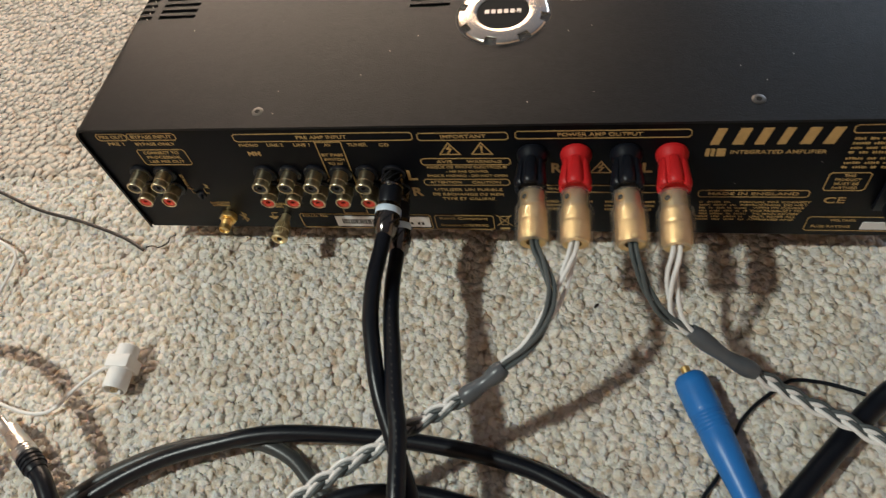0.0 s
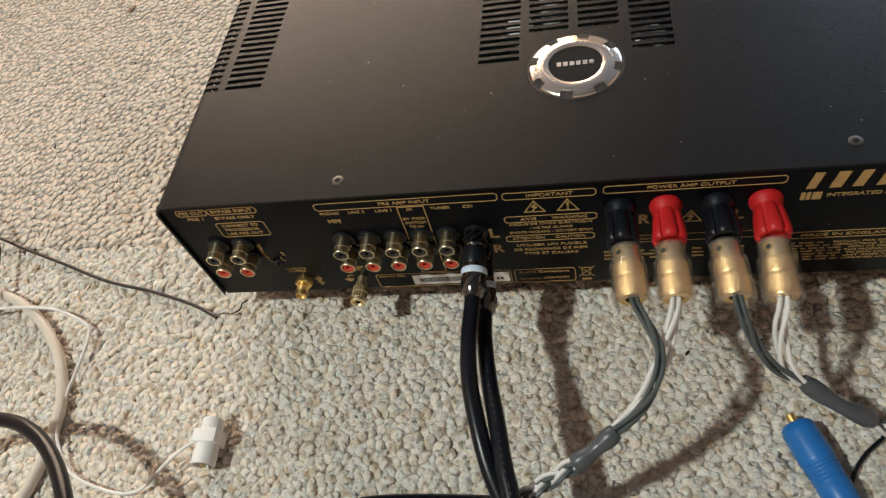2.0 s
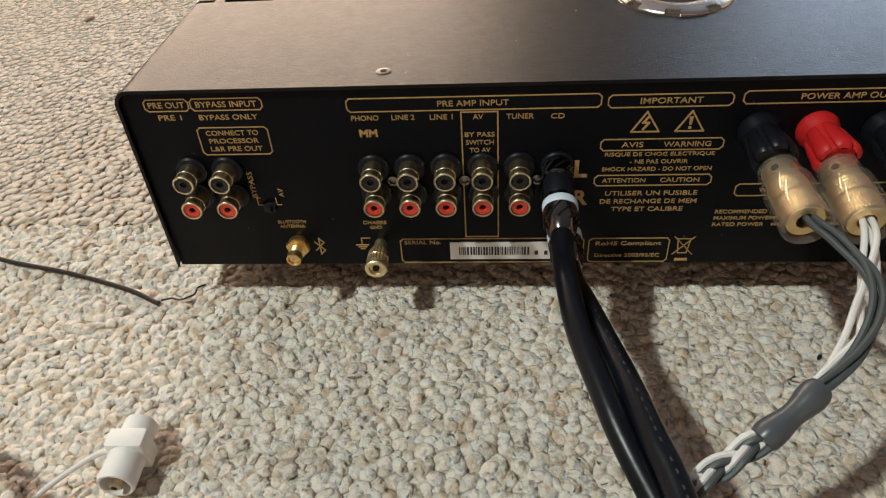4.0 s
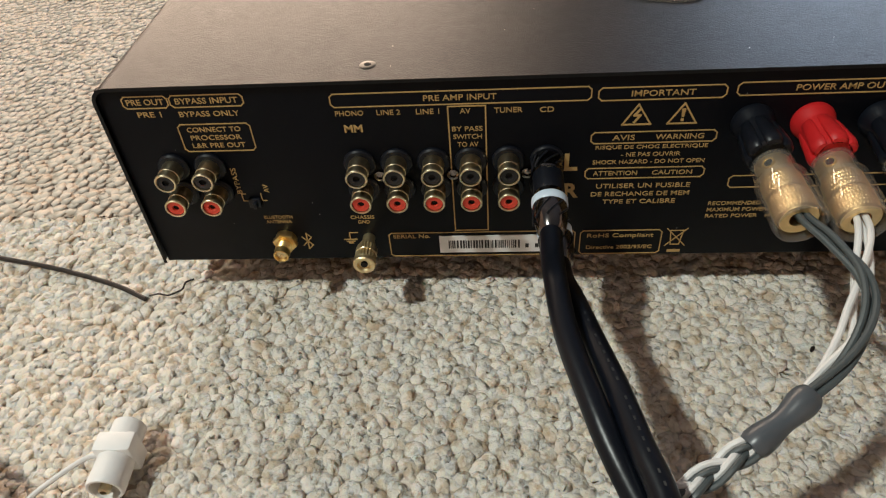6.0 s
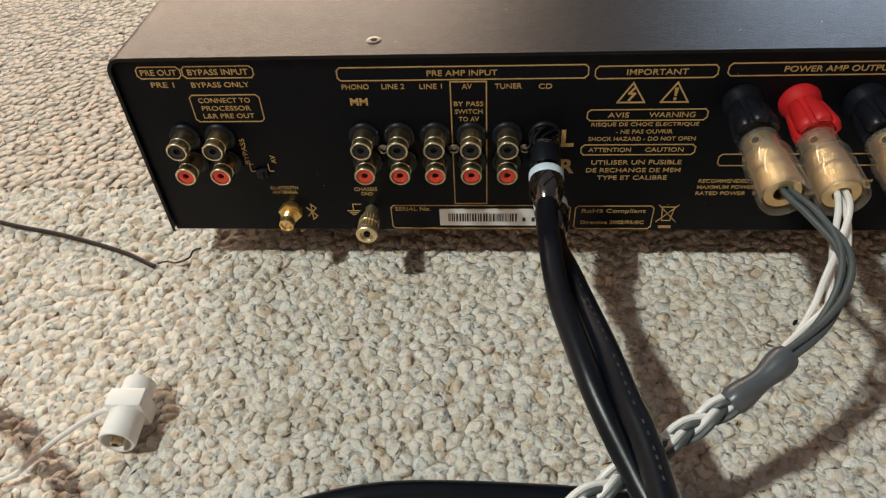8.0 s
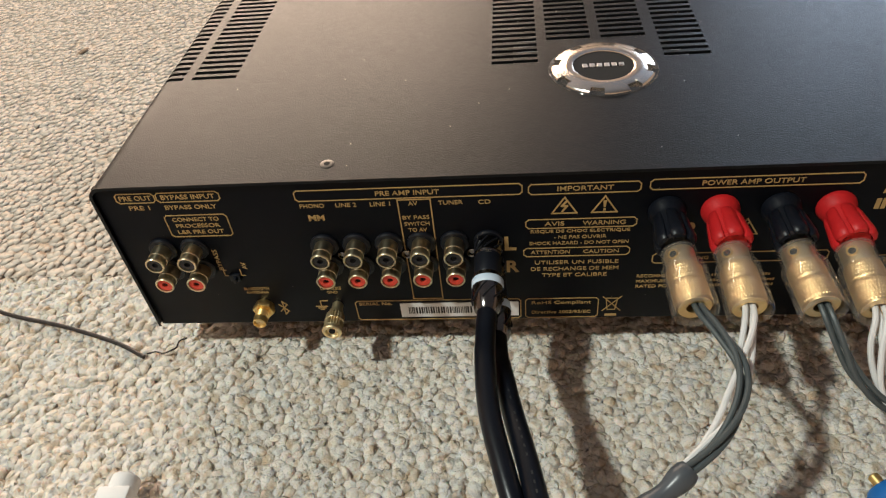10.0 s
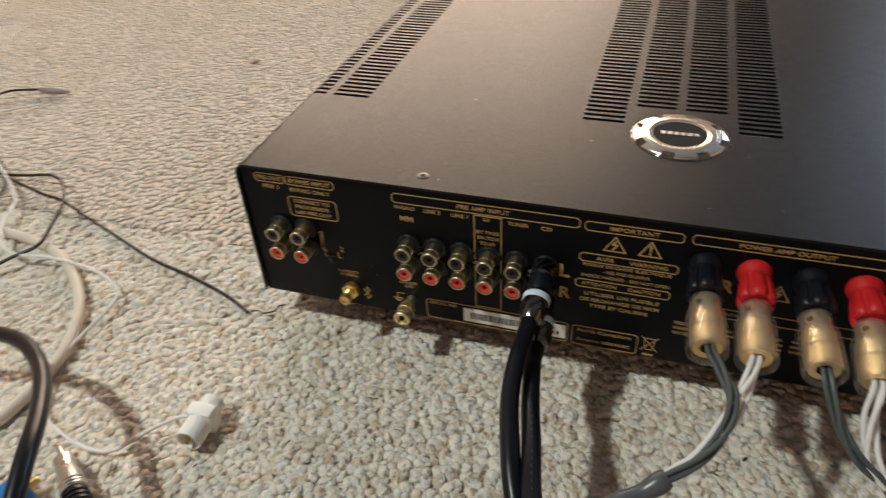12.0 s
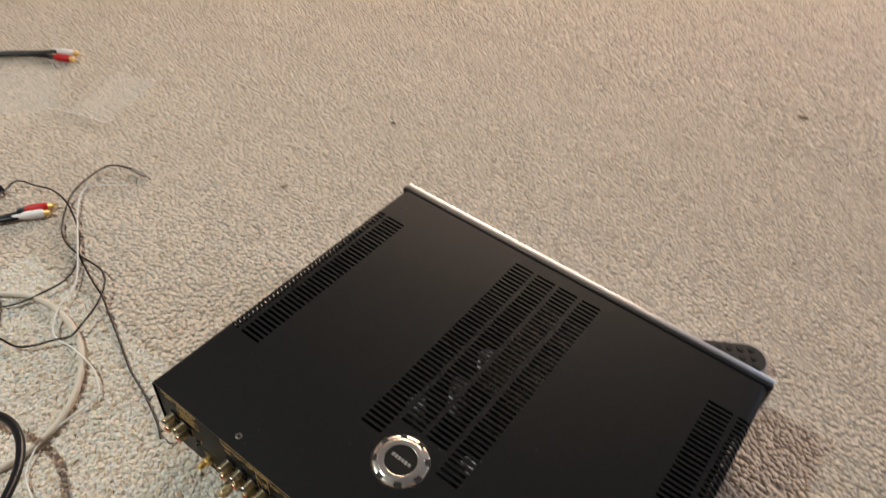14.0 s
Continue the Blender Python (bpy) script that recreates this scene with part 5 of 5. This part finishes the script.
# ---- leaves, debris ----
def dry_leaf(label, x, y, length, width, turn):
    verts, faces = [], []
    n = 10
    for i in range(n + 1):
        u = i / n
        w = width * math.sin(math.pi * min(1, u * 1.02)) ** 0.7 * (1 - 0.25 * u)
        for k in range(5):
            v = k / 4 - 0.5
            px, py = (u - 0.5) * length, v * w
            z = 0.004 + 0.18 * abs(v) * w + 0.006 * (u - 0.5) ** 2 * 4 * (0.5 + u)
            verts.append((x + px * math.cos(turn) - py * math.sin(turn), y + px * math.sin(turn) + py * math.cos(turn), z))
    for i in range(n):
        for k in range(4):
            a = i * 5 + k
            faces.append((a, a + 1, a + 6, a + 5))
    m = len(verts)
    verts += [(a, b, c - 0.0005) for a, b, c in verts]
    faces += [tuple(i + m for i in reversed(f)) for f in faces]
    return tagged(mesh("dry_leaf", verts, faces, LEAF), label, "leaf", "dry leaves")


dry_leaf("small curled brown dry leaf on the carpet", -0.465, 1.235, 0.046, 0.032, 0.9)
dry_leaf("small ochre dry leaf lying on the carpet", -1.085, 0.485, 0.066, 0.036, 1.0)
for x, y, r, turn in ((0.268, -0.037, 0.0016, 0.9), (-0.199, 0.564, 0.004, 0.4), (-0.209, 0.339, 0.005, 1.2), (0.30, 1.05, 0.008, 0.3), (0.46, 1.10, 0.008, 2.2)):
    v, f = lathe([(r * 0.3, 0), (r * 0.5, r * 0.7), (r * 0.45, r * 1.6), (r * 0.15, r * 2.2)], (x, y, 0.0012), (x + math.cos(turn), y + math.sin(turn), 0.0012), 8)
    tagged(mesh("crumb", [(a[0], a[1], 0.0004 + (a[2] - 0.0012) * 0.5 + 0.0008) for a in v], f, DARK_WIRE if r < 0.005 else FLUFF), "small dark crumb caught in the carpet", "crumb", "crumbs")

# ---- remote control behind the front panel ----
rem = thing("remote_control", (0.38, 0.44, 0), "dark remote control with silver edge in front of the amplifier", "remote control")
ra = math.radians(32)
rot = Matrix.Rotation(ra, 3, "Z")
rc = Vector((0.367, 0.4325, 0))


def stadium(L, w, z0, z1, n=14):
    out = []
    for z, s in ((z0, 0.94), (z0 + 0.002, 1.0), (z1 - 0.002, 1.0), (z1, 0.95)):
        for k in range(2 * n):
            t = -math.pi / 2 + math.pi * (k % n) / (n - 1) + (math.pi if k >= n else 0)
            x = (L / 2 - w / 2) * (1 if k < n else -1) + math.cos(t) * w / 2 * s
            out.append(rc + rot @ Vector((x, math.sin(t) * w / 2 * s, z)))
    m = 2 * n
    fs = [(i * m + k, i * m + (k + 1) % m, (i + 1) * m + (k + 1) % m, (i + 1) * m + k) for i in range(3) for k in range(m)]
    return out, fs + [tuple(range(m - 1, -1, -1)), tuple(range(3 * m, 4 * m))]


mesh("rim", *stadium(0.150, 0.046, 0.001, 0.017), SILVER, rem, "silver rim")
face = mesh("face", *stadium(0.145, 0.041, 0.012, 0.0178), material("dark_brown_face", (0.026, 0.021, 0.019), 0.42, vary=0.2, scale=80), rem, "dark brown face")
for i in range(8):
    for j in range(3):
        c = rc + rot @ Vector((0.058 - 0.0125 * i, (j - 1) * 0.0115, 0))
        mesh("button", *lathe([(0.0038, 0), (0.0038, 0.0012), (0.0030, 0.0018), (0.0, 0.0015)], (c.x, c.y, 0.0176), (c.x, c.y, 1), 14), RUBBER, face)

# ---- far cables, paper and a teal reel ----
cable("dark_cable", "dark cable with bare copper ends far across the carpet", [(-0.24, 2.40, 0.008), (-0.20, 2.342, 0.008), (-0.136, 2.257, 0.009), (-0.094, 2.232, 0.009), (-0.041, 2.247, 0.008), (0.011, 2.272, 0.008), (0.054, 2.296, 0.008)], 0.0075, BLACK_JACKET)
cable("dark_cable", "dark cable curving beside a teal reel", [(-0.14, 2.59, 0.008), (-0.10, 2.536, 0.008), (-0.008, 2.441, 0.009), (0.046, 2.407, 0.008), (0.089, 2.340, 0.007)], 0.0060, BLACK_JACKET)
cable("dark_cable", "dark cable end behind another dark cable", [(-0.06, 2.57, 0.008), (-0.005, 2.519, 0.008), (0.047, 2.479, 0.008), (0.083, 2.446, 0.007)], 0.0060, BLACK_JACKET)
for k, (x, y) in enumerate(((0.054, 2.296), (0.089, 2.340), (0.083, 2.446))):
    cable("copper_wire", "bare copper wire end on the carpet", [(x, y, 0.008), (x + 0.022, y - 0.018, 0.007), (x + 0.050, y - 0.040 - 0.006 * k, 0.004)], 0.0022, COPPER, "wire", 6)
tagged(mesh("cable_reel", *lathe([(0.046, 0), (0.050, 0.003), (0.030, 0.006), (0.030, 0.040), (0.050, 0.043), (0.046, 0.047)], (-0.085, 2.425, 0.0), (-0.085, 2.425, 1), 28), TEAL), "teal plastic cable reel on the carpet", "reel")

# ---- carpet loops, last ----
carpet_loops("carpet_pile", -0.34, 0.58, -0.34, 0.06, 0.0047, 4, 8, 11, (), 0.66)
carpet_loops("carpet_pile", -0.95, 0.95, 0.06, 0.95, 0.0053, 2, 5, 12, ((0.02, W - 0.02, 0.06, D - 0.02),))
carpet_loops("carpet_pile", -1.35, 1.25, 0.95, 2.30, 0.0072, 2, 5, 13)
carpet_loops("carpet_pile", -1.35, -0.95, -0.10, 0.95, 0.0064, 2, 5, 14)
carpet_loops("carpet_pile", -0.95, -0.34, -0.30, 0.06, 0.0053, 2, 5, 15)
carpet_loops("carpet_pile", 0.95, 1.35, 0.10, 0.95, 0.0064, 2, 5, 16)
